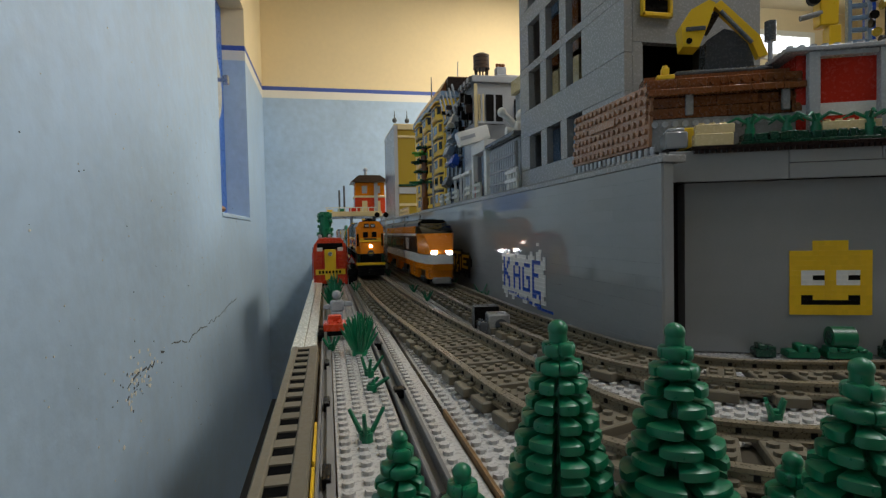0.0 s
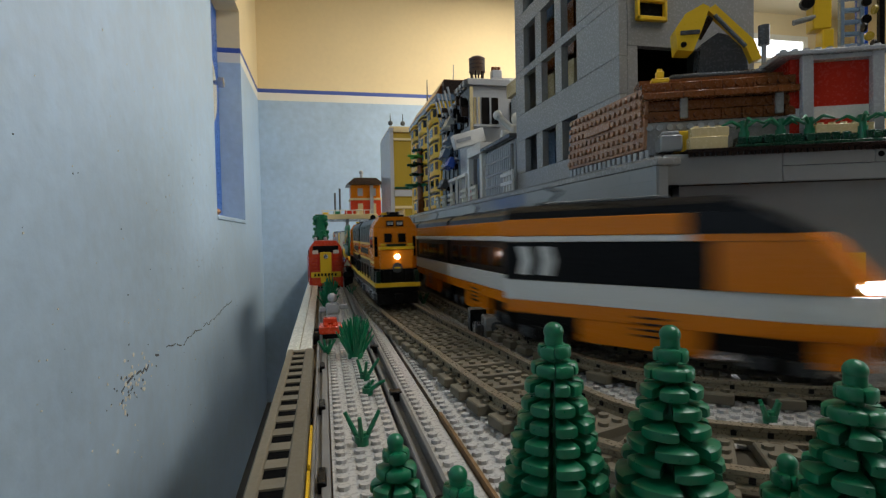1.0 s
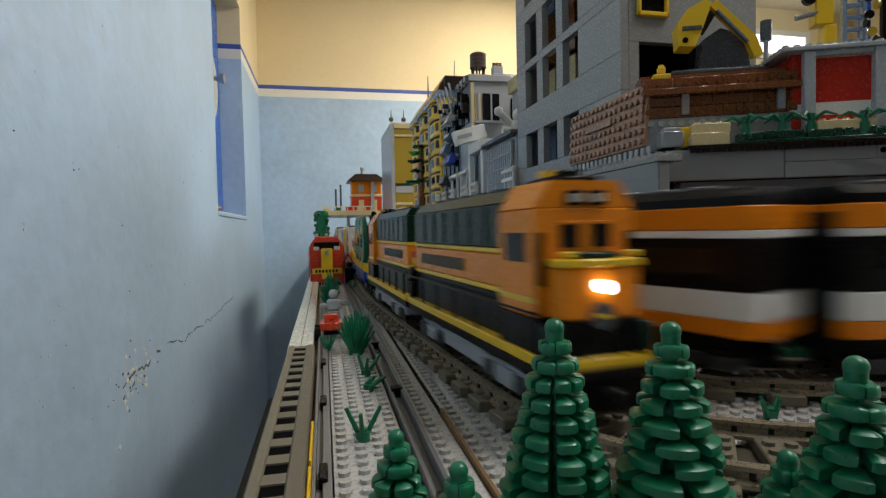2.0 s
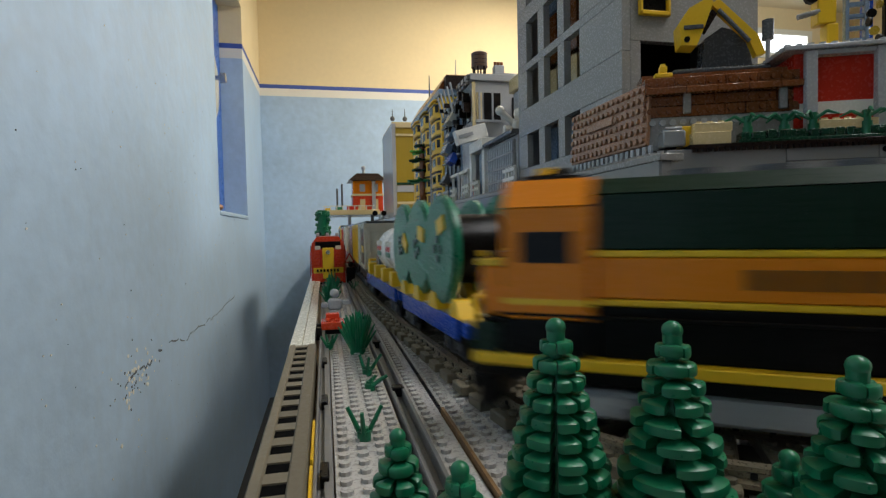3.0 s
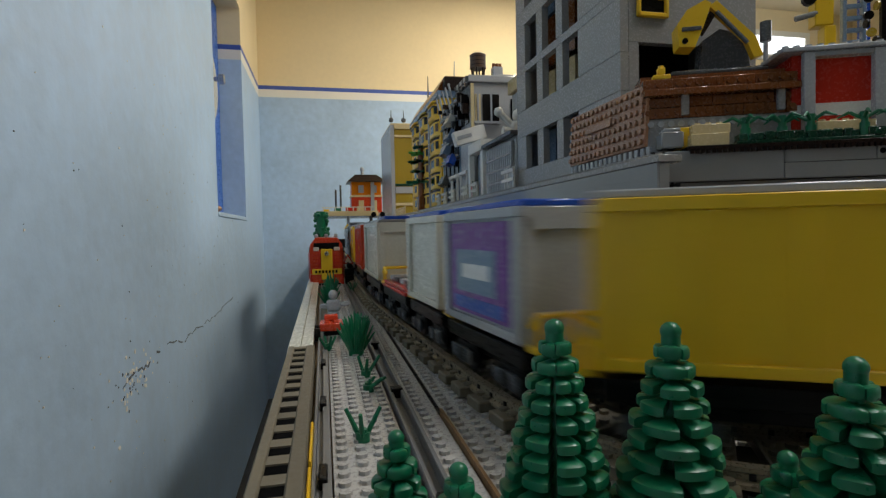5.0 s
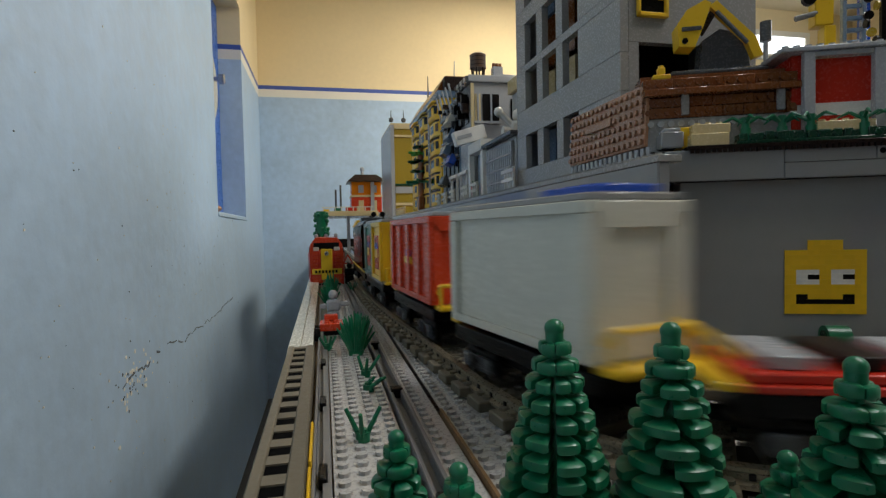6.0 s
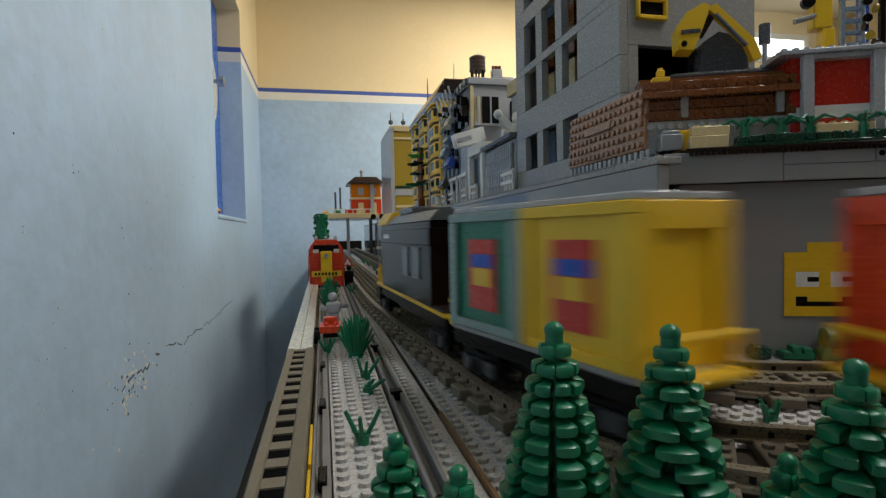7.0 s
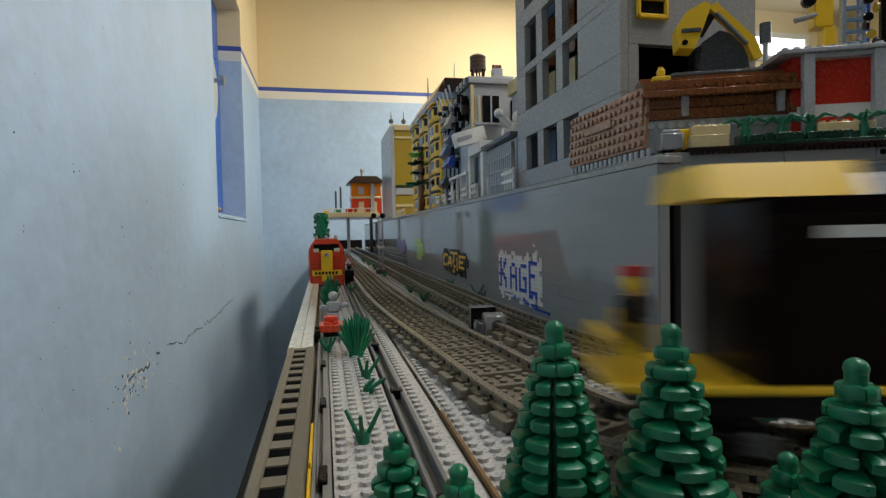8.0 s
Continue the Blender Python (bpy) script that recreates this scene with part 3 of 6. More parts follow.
def bush(x, y, h, r, n, label):
    t = thing("grass_bush", label, "toy bush", pose(x, y, 0))
    part("base", cyl(NB(), (0, 0, 0), r * 0.4, 0.004, n=12), M_BUSH, t)
    rnd = random.Random(int(y * 1000))
    for k in range(n):
        a, q = rnd.uniform(0, 6.28), rnd.uniform(0.1, 1) ** 0.6
        tip = (math.cos(a) * r * q, math.sin(a) * r * q, h * (1.0 - 0.45 * q * q) * rnd.uniform(0.8, 1.05))
        part("blade", rod(NB(), (math.cos(a) * r * 0.25 * q, math.sin(a) * r * 0.25 * q, 0.002), tip, 0.0017, 5, 0.0005), M_BUSH, t)


bush(0.0225, 0.4150, 0.037, 0.0150, 60, "spiky dark green plastic grass bush")
bush(0.0050, 0.7000, 0.034, 0.0150, 45, "spiky green plastic grass bush behind the doll")
bush(0.0100, 0.8300, 0.036, 0.0150, 40, "spiky green plastic grass bush before the parked locomotive")


def quad():
    t = thing("toy_buggy", "small orange brick-built buggy with black wheels", "toy vehicle", pose(0.0045, 0.485, 0))
    part("body", studs(box(NB(), -0.010, 0.010, -0.012, 0.012, 0.009, 0.0155, 0.0006), -0.008, -0.012, 2, 3, 0.0155), M_CABRED, t)
    part("seat", box(NB(), -0.006, 0.006, 0.002, 0.011, 0.0158, 0.021, 0.0008), M_CABRED, t)
    part("chassis", box(NB(), -0.007, 0.007, -0.011, 0.011, 0.005, 0.0088), M_BLACK, t)
    for x in (-0.0145, 0.0095):
        for y in (-0.009, 0.009):
            part("wheel", cyl(NB(), (x, y, 0.0058), 0.0058, 0.005, "X", 14), M_BLACK, t)
    d = NB()
    box(d, -0.007, 0.007, -0.004, 0.004, 0.014, 0.026, 0.002)
    ball(d, (0, 0, 0.031), 0.005)
    box(d, -0.014, -0.007, -0.003, 0.003, 0.017, 0.022, 0.001)
    box(d, 0.007, 0.016, -0.003, 0.003, 0.019, 0.024, 0.001)
    box(d, -0.006, 0.006, -0.004, 0.004, 0.0, 0.014, 0.001)
    tagged(part("toy_doll", d, M_LGREY), "small light grey plastic toy doll", "toy doll").matrix_basis = pose(0.008, 0.560, 0)
    d = box(box(NB(), -0.008, 0.008, -0.004, 0.004, 0.0, 0.016, 0.001), -0.0085, 0.0085, -0.005, 0.005, 0.016, 0.029, 0.002)
    ball(d, (0, 0, 0.034), 0.005)
    tagged(part("toy_doll", d, M_BLACK), "small black plastic toy doll by the sign", "toy doll").matrix_basis = pose(0.0445, 0.99, 0)


quad()


def small_track_things():
    s = thing("warning_sign", "white triangular warning sign with red border", "sign", pose(0.0435, 1.01, 0))
    part("post", cyl(NB(), (0, 0, 0), 0.0016, 0.040, n=8), M_DGREY, s)
    part("board", prism(NB(), [(-0.0105, 0.036), (0.0105, 0.036), (0, 0.055)], 0.0, 0.0016, "Y"), M_RED, s)
    part("inset", prism(NB(), [(-0.0068, 0.0382), (0.0068, 0.0382), (0, 0.0505)], -0.0006, -0.0001, "Y"), M_WHITE, s)
    p = thing("points_motor", "grey square motor box with dark hub between tracks", "motor box", pose(0.1500, 0.4620, 0, 0, 0, -8))
    part("housing", box(NB(), -0.010, 0.010, -0.010, 0.010, 0.0, 0.0195, 0.0015), M_MGREY, p)
    part("hub", cyl(cyl(NB(), (0.0015, -0.0112, 0.010), 0.0052, 0.0012, "Y", 16), (0.0015, -0.0118, 0.010), 0.0022, 0.001, "Y", 6), M_DGREY, p)
    part("lead_block", box(NB(), -0.018, -0.0105, -0.010, 0.010, 0.0, 0.013, 0.001), M_DGREY, p)
    for k in range(5):
        part("grille_bar", box(NB(), -0.0195, 0.004, 0.012 + k * 0.004, 0.0142 + k * 0.004, 0.002, 0.0235, 0.0004), M_LGREY if k % 2 else M_BLACK, p)
    m = thing("signal_mast", "white and grey lattice signal mast with dark lamps", "signal", pose(0.1290, 1.235, 0))
    part("foot", box(NB(), -0.012, 0.012, -0.008, 0.008, 0, 0.010, 0.001), M_DGREY, m)
    for sx in (-1, 1):
        for sy in (-1, 1):
            part("upright", box(NB(), sx * 0.005 - 0.001, sx * 0.005 + 0.001, sy * 0.005 - 0.001, sy * 0.005 + 0.001, 0.010, 0.132), M_LGREY, m)
    for k in range(9):
        z = 0.014 + k * 0.013
        part("brace", rod(NB(), (-0.005, -0.005, z), (0.005, -0.005, z + 0.012), 0.0009, 5), M_LGREY, m)
        part("brace", rod(NB(), (0.005, -0.005, z), (-0.005, -0.005, z + 0.012), 0.0009, 5), M_LGREY, m)
    part("collar", cyl(NB(), (0, 0, 0.060), 0.009, 0.006, n=14), M_WHITE, m)
    for sx in (-0.016, 0.004):
        part("lamp_head", cyl(cyl(NB(), (sx, -0.012, 0.135), 0.0050, 0.014, "Y", 14), (sx, -0.016, 0.135), 0.0062, 0.004, "Y", 14), M_BLACK, m)


small_track_things()


def parked_loco():
    t = thing("parked_locomotive", "red brick-built locomotive with yellow nose stripe, parked", "locomotive", pose(0.0045, 1.0, 0))
    part("body", prism(NB(), [(-0.030, 0.006), (0.030, 0.006), (0.031, 0.055), (0.029, 0.074), (0.020, 0.086), (-0.020, 0.086), (-0.029, 0.074), (-0.031, 0.055)], 0.006, 0.26, "Y"), M_CABRED, t)
    part("nose", prism(NB(), [(-0.026, 0.004), (0.026, 0.004), (0.027, 0.05), (0.020, 0.062), (-0.020, 0.062), (-0.027, 0.05)], -0.014, 0.0055, "Y"), M_CABRED, t)
    part("nose_stripe", box(NB(), -0.010, 0.010, -0.0165, -0.0142, 0.010, 0.066, 0.001), M_YELLOW, t, "yellow nose stripe")
    part("nose_band", box(NB(), -0.0265, 0.0265, -0.0155, -0.0143, 0.020, 0.030, 0.0005), M_YELLOW, t, "yellow band")
    for k in range(7):
        part("lettering_bar", box(NB(), -0.021 + k * 0.006, -0.0175 + k * 0.006, -0.0175, -0.0168, 0.0225, 0.0275), M_BLACK, t, "dark lettering bar")
    part("headlight", cyl(NB(), (0, -0.0195, 0.058), 0.004, 0.0028, "Y", 12), M_STEEL, t)
    part("windscreen", box(NB(), -0.023, 0.023, 0.0035, 0.0058, 0.064, 0.077, 0.0006), M_GLASSY, t)
    for x in (-0.018, 0.0, 0.018):
        part("roof_rail", box(NB(), x - 0.003, x + 0.003, 0.012, 0.05, 0.0865, 0.093, 0.001), M_LGREY, t)
    part("pilot", box(NB(), -0.024, 0.024, -0.016, 0.004, 0.0005, 0.0035, 0.0006), M_BLACK, t)
    for sx in (-1, 1):
        part("side_window", box(NB(), *sorted((sx * 0.0305, sx * 0.0316)), 0.012, 0.034, 0.058, 0.070, 0.0004), M_GLASSY, t)
        part("nose_rib", box(NB(), *sorted((sx * 0.0125, sx * 0.0150)), -0.0158, -0.0142, 0.032, 0.060, 0.0004), M_RED, t)
        part("number_board", box(NB(), *sorted((sx * 0.0135, sx * 0.0235)), -0.0060, 0.0032, 0.0625, 0.0690, 0.0006), M_AGED, t, "pale number board")
        part("front_step", box(NB(), *sorted((sx * 0.0250, sx * 0.0300)), -0.0150, 0.004, 0.0010, 0.0200, 0.0006), M_RED, t)
    for k in range(4):
        part("nose_slat", box(NB(), -0.0245, 0.0245, -0.0150, -0.0142, 0.0335 + k * 0.0065, 0.0350 + k * 0.0065), M_RED, t)
    for sx in (-0.0325, 0.0312):
        part("grab_rail", box(NB(), sx, sx + 0.0013, -0.002, 0.0, 0.012, 0.06), M_RED, t)
    b = thing("hedge_block", "dark green plastic foliage block behind the locomotive", "toy hedge", pose(-0.005, 1.45, 0))
    part("stalk", box(NB(), -0.018, 0.018, -0.012, 0.012, 0.0, 0.095, 0.002), M_DKGREEN, b)
    bm = NB()
    rnd = random.Random(4)
    for _ in range(46):
        a, z, q = rnd.uniform(0, 6.28), rnd.uniform(0.088, 0.150), rnd.uniform(0.010, 0.017)
        box(bm, -0.005, 0.005, -0.004, 0.004, -0.004, 0.004, 0.001, pose(q * math.cos(a), q * 0.8 * math.sin(a), z, rnd.uniform(-25, 25), rnd.uniform(-25, 25), math.degrees(a)))
    cyl(bm, (0, 0, 0.086), 0.013, 0.066, n=14)
    part("foliage", bm, M_GREEN, b)


parked_loco()


def bridge():
    t = thing("footbridge", "grey brick-built bridge across the tracks on posts", "toy bridge")
    part("deck", box(NB(), -0.03, 0.30, 2.40, 2.9, 0.170, 0.182, 0.001), M_LGREY, t)
    part("kerb", box(NB(), -0.03, 0.242, 2.385, 2.3995, 0.168, 0.190, 0.001), M_TAN, t)
    for x in (-0.005, 0.103, 0.205):
        part("pillar", box(NB(), x, x + 0.014, 2.42, 2.434, 0.0, 0.1698, 0.0008), M_LGREY if x < 0.2 else M_DGREY, t)
    for k in range(9):
        part("baluster", box(NB(), 0.0 + k * 0.026, 0.004 + k * 0.026, 2.386, 2.39, 0.1902, 0.205), M_AGED, t)
    part("handrail", box(NB(), -0.004, 0.22, 2.386, 2.39, 0.2052, 0.209), M_AGED, t)
    for k, m in enumerate((M_YELLOW, M_GREEN, M_RED, M_TAN)):
        part("flower_box", box(NB(), 0.0 + 0.05 * k, 0.03 + 0.05 * k, 2.42, 2.44, 0.1822, 0.20 + 0.004 * k, 0.001), m, t)
    for k in range(2):
        part("chimney_pipe", cyl(NB(), (0.06 + 0.022 * k, 2.5, 0.1822), 0.0045, 0.11 + 0.02 * k, n=10), M_DGREY, t)
    # black board added to make the dark area where the tracks end
    q = thing("dark_end_board", "black board added for the dark end of the tracks", "board")
    part("board", box(NB(), -0.02, 0.242, 3.47, 3.495, -0.004, 0.055, 0.001), M_BLACK, q)
    h = thing("orange_house", "orange brick-built house with dark hipped roof", "toy house", pose(0.205, 2.55, 0.1822))
    part("wall", box(NB(), -0.075, 0.065, -0.06, 0.06, 0.0, 0.075, 0.001), M_CABRED, h)
    part("upper_wall", box(NB(), -0.073, 0.063, -0.058, 0.058, 0.0755, 0.145, 0.001), M_ORANGE, h)
    part("string_course", box(NB(), -0.078, 0.068, -0.063, 0.063, 0.0752, 0.085, 0.001), M_TAN, h)
    for x in (-0.03, 0.03):
        part("window", box(NB(), x - 0.012, x + 0.012, -0.0605, -0.0585, 0.095, 0.13), M_LGREY, h)
        part("door", box(NB(), x - 0.012, x + 0.012, -0.0625, -0.0605, 0.002, 0.06), M_TAN, h)
    part("corner_post", box(NB(), 0.014, 0.030, -0.068, -0.0632, 0.0, 0.145), M_LGREY, h)
    bm = NB()
    q = bmesh.ops.create_cone(bm, cap_ends=True, segments=4, radius1=0.125, radius2=0.07, depth=0.035)
    bmesh.ops.transform(bm, verts=q["verts"], matrix=pose(-0.005, 0, 0.163, 0, 0, 45))
    part("roof", bm, M_DKBROWN, h, smooth=False)
    part("finial", ball(cyl(NB(), (-0.02, -0.02, 0.18), 0.007, 0.022, n=10), (-0.02, -0.02, 0.208), 0.010), M_LGREY, h)


bridge()

# ---- walls' bricks, graffiti and mosaic face ----


def tiles(parent, name, rows, cell_y, cell_z, origin, mats, depth=0.0011, m0=None, gap=0.00005):
    """A mosaic of square tiles from rows of letters; x runs along the wall, z up."""
    cache = {k: mesh_of(name, box(NB(), gap, cell_y - gap, -depth, 0, gap, cell_z - gap, gap * 2), v) for k, v in mats.items()}
    for j, row in enumerate(rows):
        for i, ch in enumerate(row):
            if ch in cache:
                m = Matrix.Translation((origin[0] + i * cell_y, origin[1], origin[2] - (j + 1) * cell_z))
                piece(name, cache[ch], parent, m if m0 is None else m0 @ m)


WALL_TURN = Matrix.Translation((WALL_X - 0.0012, 0, 0)) @ Matrix.Rotation(radians(-90), 4, "Z")   # x to -y, -y to -x


def wall_art():
    w = thing("wall_graffiti", "blue RAGE on ragged white tiles on the grey wall", "graffiti")
    g = WALL_TURN
    rage = [" ww w   ww      w  ww  ", "wwwwwwww wwwww www ww w", "wbwwbwwwwwwwwwwwwbbbbww", " bwbbwwwbbwwwbbbwbwwwww", "wbwbwwwbwwbwbwwwwbwwww ", "wbbwwwwbwwbwbwwwwbbbwww", " bbbwwwbbbbwbwbbwbwwwww",
            "wbwbbwwbwwbwbwwbwbwwwww", "wbwwbwwbwwbwbwwbwbwwwww", " bwwbwwbwwbwbbbbwbbbbww", "wwwwwwwwwwwwwwwwwbbwbw ", " ww wwwww wwww wwwww ww", "  w   w     ww   w     "]
    tiles(w, "tile", rage, 0.0061, 0.0047, (-0.662, 0, 0.0700), {"b": M_BLUE, "w": M_WHITE}, m0=g)
    tiles(w, "tile", ["bbbb             ", "   bbbbbbb       ", "         bbbb    ", "            bbbbb"], 0.0080, 0.0030, (-0.640, 0, 0.0190), {"b": M_BLUE}, m0=g)
    tiles(w, "tile", ["w  ", "   ", " w "], 0.0061, 0.0036, (-0.545, 0, 0.0800), {"w": M_WHITE}, m0=g)
    v = thing("wall_graffiti", "yellow CASTE with black outline on the grey wall", "graffiti")
    caste = ["  k k   kkkkkkkkk        ", " kkkkk kkyyyyyyykkkkkkk  ", "kkyyyykkkkkkykkkkyyyyyyk ", "kyykkkkyyykkykkykykkkkkkk", "kykk kkykykyykkykyyyykk k", "kykkkkyyyykykkkykykkkk kk", "kyyyykykkykkyykykyyyyyk  ", " kkkkkkkkkkkykkykkkkkkk  ", "  kkk  kkkkyykkkkkk kkk  ", "         kkkkk    kk  k  "]
    tiles(v, "tile", caste, 0.0074, 0.0046, (-1.000, 0, 0.0640), {"y": M_YELLOW, "k": M_BLACK}, m0=g)
    p = thing("wall_graffiti", "purple and lime patches on the grey wall", "graffiti")
    tiles(p, "tile", ["ppp ", "pppp", "pppp", " ppp", " pp "], 0.036, 0.0085, (-1.62, 0, 0.075), {"p": M_PURPLE}, m0=g)
    tiles(p, "tile", ["lll ", "llll", " lll", " lll", " ll "], 0.031, 0.0100, (-1.32, 0, 0.080), {"l": M_LIME}, m0=g)
    f = thing("wall_mosaic", "yellow square smiling face mosaic on the wall", "mosaic", FACE)
    rows = ["    yyyyyy    ", "    yyyyyy    ", "yyyyyyyyyyyyyy", "yyyyyyyyyyyyyy", "yyyyyyyyyyyyyy", "yyyyyyyyyyyyyy", "yywwwwyywwwwyy", "yywwkkyywwkkyy", "yywwwwyywwwwyy", "yyyyyyyyyyyyyy", "yyyyyyyyyyyyyy",
            "yykkyyyyyykkyy", "yykkkkkkkkkkyy", "yyyyyyyyyyyyyy", "yyyyyyyyyyyyyy"]
    tiles(f, "tile", rows, 0.00410, 0.00385, (0.0905, -0.0001, 0.0815), {"y": M_YELLOW, "w": M_WHITE, "k": M_BLACK}, 0.0008, gap=0.00001)


wall_art()


def base_bushes():
    rnd = random.Random(8)
    for u, w, h, mat in ((0.068, 0.014, 0.012, M_DKGREEN), (0.094, 0.022, 0.009, M_GREEN), (0.125, 0.030, 0.010, M_GREEN), (0.158, 0.016, 0.015, M_DKGREEN), (0.180, 0.020, 0.009, M_DKGREEN)):
        t = thing("leaf_bush", "low green plastic bush blocks at the foot of the wall", "toy bush", FACE @ pose(u, -0.010, -0.00715), group="bushes at the wall")
        part("base", box(NB(), -w / 2, w / 2, -0.007, 0.007, 0, h * 0.55, 0.0006), mat, t)
        for k in range(int(w / 0.007)):
            x = -w / 2 + 0.0035 + k * 0.007
            part("leaf_block", box(NB(), x - 0.003, x + 0.003, -0.0075, 0.004, h * 0.45, h * rnd.uniform(0.7, 1.15), 0.0008, Matrix.Rotation(radians(rnd.uniform(-9, 9)), 4, "Y")), mat, t)
    r = thing("round_bush", "round green plastic roll lying among the bushes", "toy bush", FACE @ pose(0.1165, -0.009, -0.0008), group="bushes at the wall")
    part("roll", cyl(NB(), (-0.002, 0, 0.0085), 0.0085, 0.016, "X", 22), M_GREEN, r)
    part("core", cyl(NB(), (-0.0025, 0, 0.0085), 0.005, 0.004, "X", 16), M_DKGREEN, r)


base_bushes()

# ---- the toy city ----


def tower():
    b = thing("office_tower", "tall plain grey brick tower with rows of open windows", "toy building")
    x0, x1, y0, y1, z0, z1 = 0.254, 0.262, 0.418, 0.668, 0.1482, 0.56
    cols = [(0.496, 0.531), (0.547, 0.584), (0.601, 0.638)]
    rows = [(0.171, 0.213), (0.246, 0.293), (0.302, 0.352), (0.372, 0.420), (0.440, 0.488)]
    ys = [y0] + [v for c in cols for v in c] + [y1]
    zs = [z0] + [v for r in rows for v in r] + [z1]
    for j in range(0, len(zs) - 1):
        if j % 2 == 0:
            part("wall_course", box(NB(), x0, x1, y0, y1, zs[j], zs[j + 1] - 0.0002, 0.0003), M_MGREY, b)
        else:
            for i in range(0, len(ys) - 1, 2):
                part("wall_pier", box(NB(), x0, x1, ys[i], ys[i + 1], zs[j], zs[j + 1] - 0.0002, 0.0003), M_MGREY, b)
            for (a, c) in cols:
                part("window_jamb", box(NB(), x0 + 0.006, x0 + 0.0079, a + 0.0002, a + 0.004, zs[j] + 0.0002, zs[j + 1] - 0.0006), M_DGREY, b)
                part("inner_panel", box(NB(), x0 + 0.03, x0 + 0.034, a + 0.014, c + 0.02, zs[j] - 0.01, zs[j + 1] + 0.006), M_TAN if j == 3 else M_BROWN if j == 5 else M_SAND, b)
    # south face with a wide opening
    part("south_wall", box(NB(), x1 + 0.0002, 0.392, y0, y0 + 0.008, 0.255, z1, 0.0003), M_MGREY, b)
    part("south_pier", box(NB(), x1 + 0.0002, 0.272, y0, y0 + 0.008, z0, 0.2548, 0.0003), M_MGREY, b)
    part("south_pier", box(NB(), 0.340, 0.392, y0, y0 + 0.008, z0, 0.2548, 0.0003), M_MGREY, b)
    # wall added inside, its dark brown standing in for the interior's shade
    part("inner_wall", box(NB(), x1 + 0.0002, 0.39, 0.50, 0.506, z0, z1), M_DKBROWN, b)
    part("east_wall", box(NB(), 0.384, 0.392, y0 + 0.0082, y1, z0, z1, 0.0003), M_MGREY, b)
    part("north_wall", box(NB(), x1 + 0.0002, 0.3838, y1 - 0.008, y1, z0, z1, 0.0003), M_MGREY, b)
    part("roof", box(NB(), 0.254, 0.392, y0, y1, z1, z1 + 0.006, 0.0004), M_DGREY, b)
    g = thing("window_grille", "yellow plastic window frame with bars", "window frame", pose(0.284, 0.4162, 0.276))
    for a, c, d, e in ((-0.015, -0.012, 0.0, 0.034), (0.012, 0.015, 0.0, 0.034), (-0.015, 0.015, 0.0, 0.004), (-0.015, 0.015, 0.016, 0.019), (-0.015, 0.015, 0.031, 0.034)):
        part("bar", box(NB(), a, c, -0.003, 0.0015, d, e, 0.0008), M_YELLOW, g)
    part("back", box(NB(), -0.0118, 0.0118, 0.0005, 0.0015, 0.0042, 0.0308), M_BLACK, g)
    p = thing("studded_plate", "brown-pink studded plate leaning on the tower", "plate", Matrix.Translation((0.2485, 0.499, 0.1568)) @ Matrix.Rotation(radians(-90), 4, "Z") @ Matrix.Rotation(radians(-4), 4, "X"))
    part("plate", box(NB(), 0, 0.128, -0.0032, 0, 0, 0.049, 0.0004), M_NOUGAT, p)
    bm = NB()
    for i in range(16):
        for j in range(6):
            if not (j == 3 and 4 <= i < 10):
                cyl(bm, ((i + 0.5) * 0.008, -0.0032 - 0.0017 * 1.5, 0.0041 + j * 0.0081), 0.0024, 0.0026, "Y", 10)
    part("studs", bm, M_NOUGAT, p)
    part("tile", box(NB(), 0.034, 0.080, -0.0062, -0.0033, 0.0250, 0.0320, 0.0004), M_NOUGAT, p)
    q = thing("picket_strip", "row of light grey toothed plates on the wall top", "plate strip")
    part("strip", box(NB(), 0.2440, 0.2535, 0.362, 0.500, 0.1482, 0.1500, 0.0003), M_LGREY, q)
    for k in range(17):
        part("tooth", box(NB(), 0.2450, 0.2470, 0.364 + k * 0.008, 0.3685 + k * 0.008, 0.1502, 0.1560, 0.0004), M_LGREY, q)


tower()


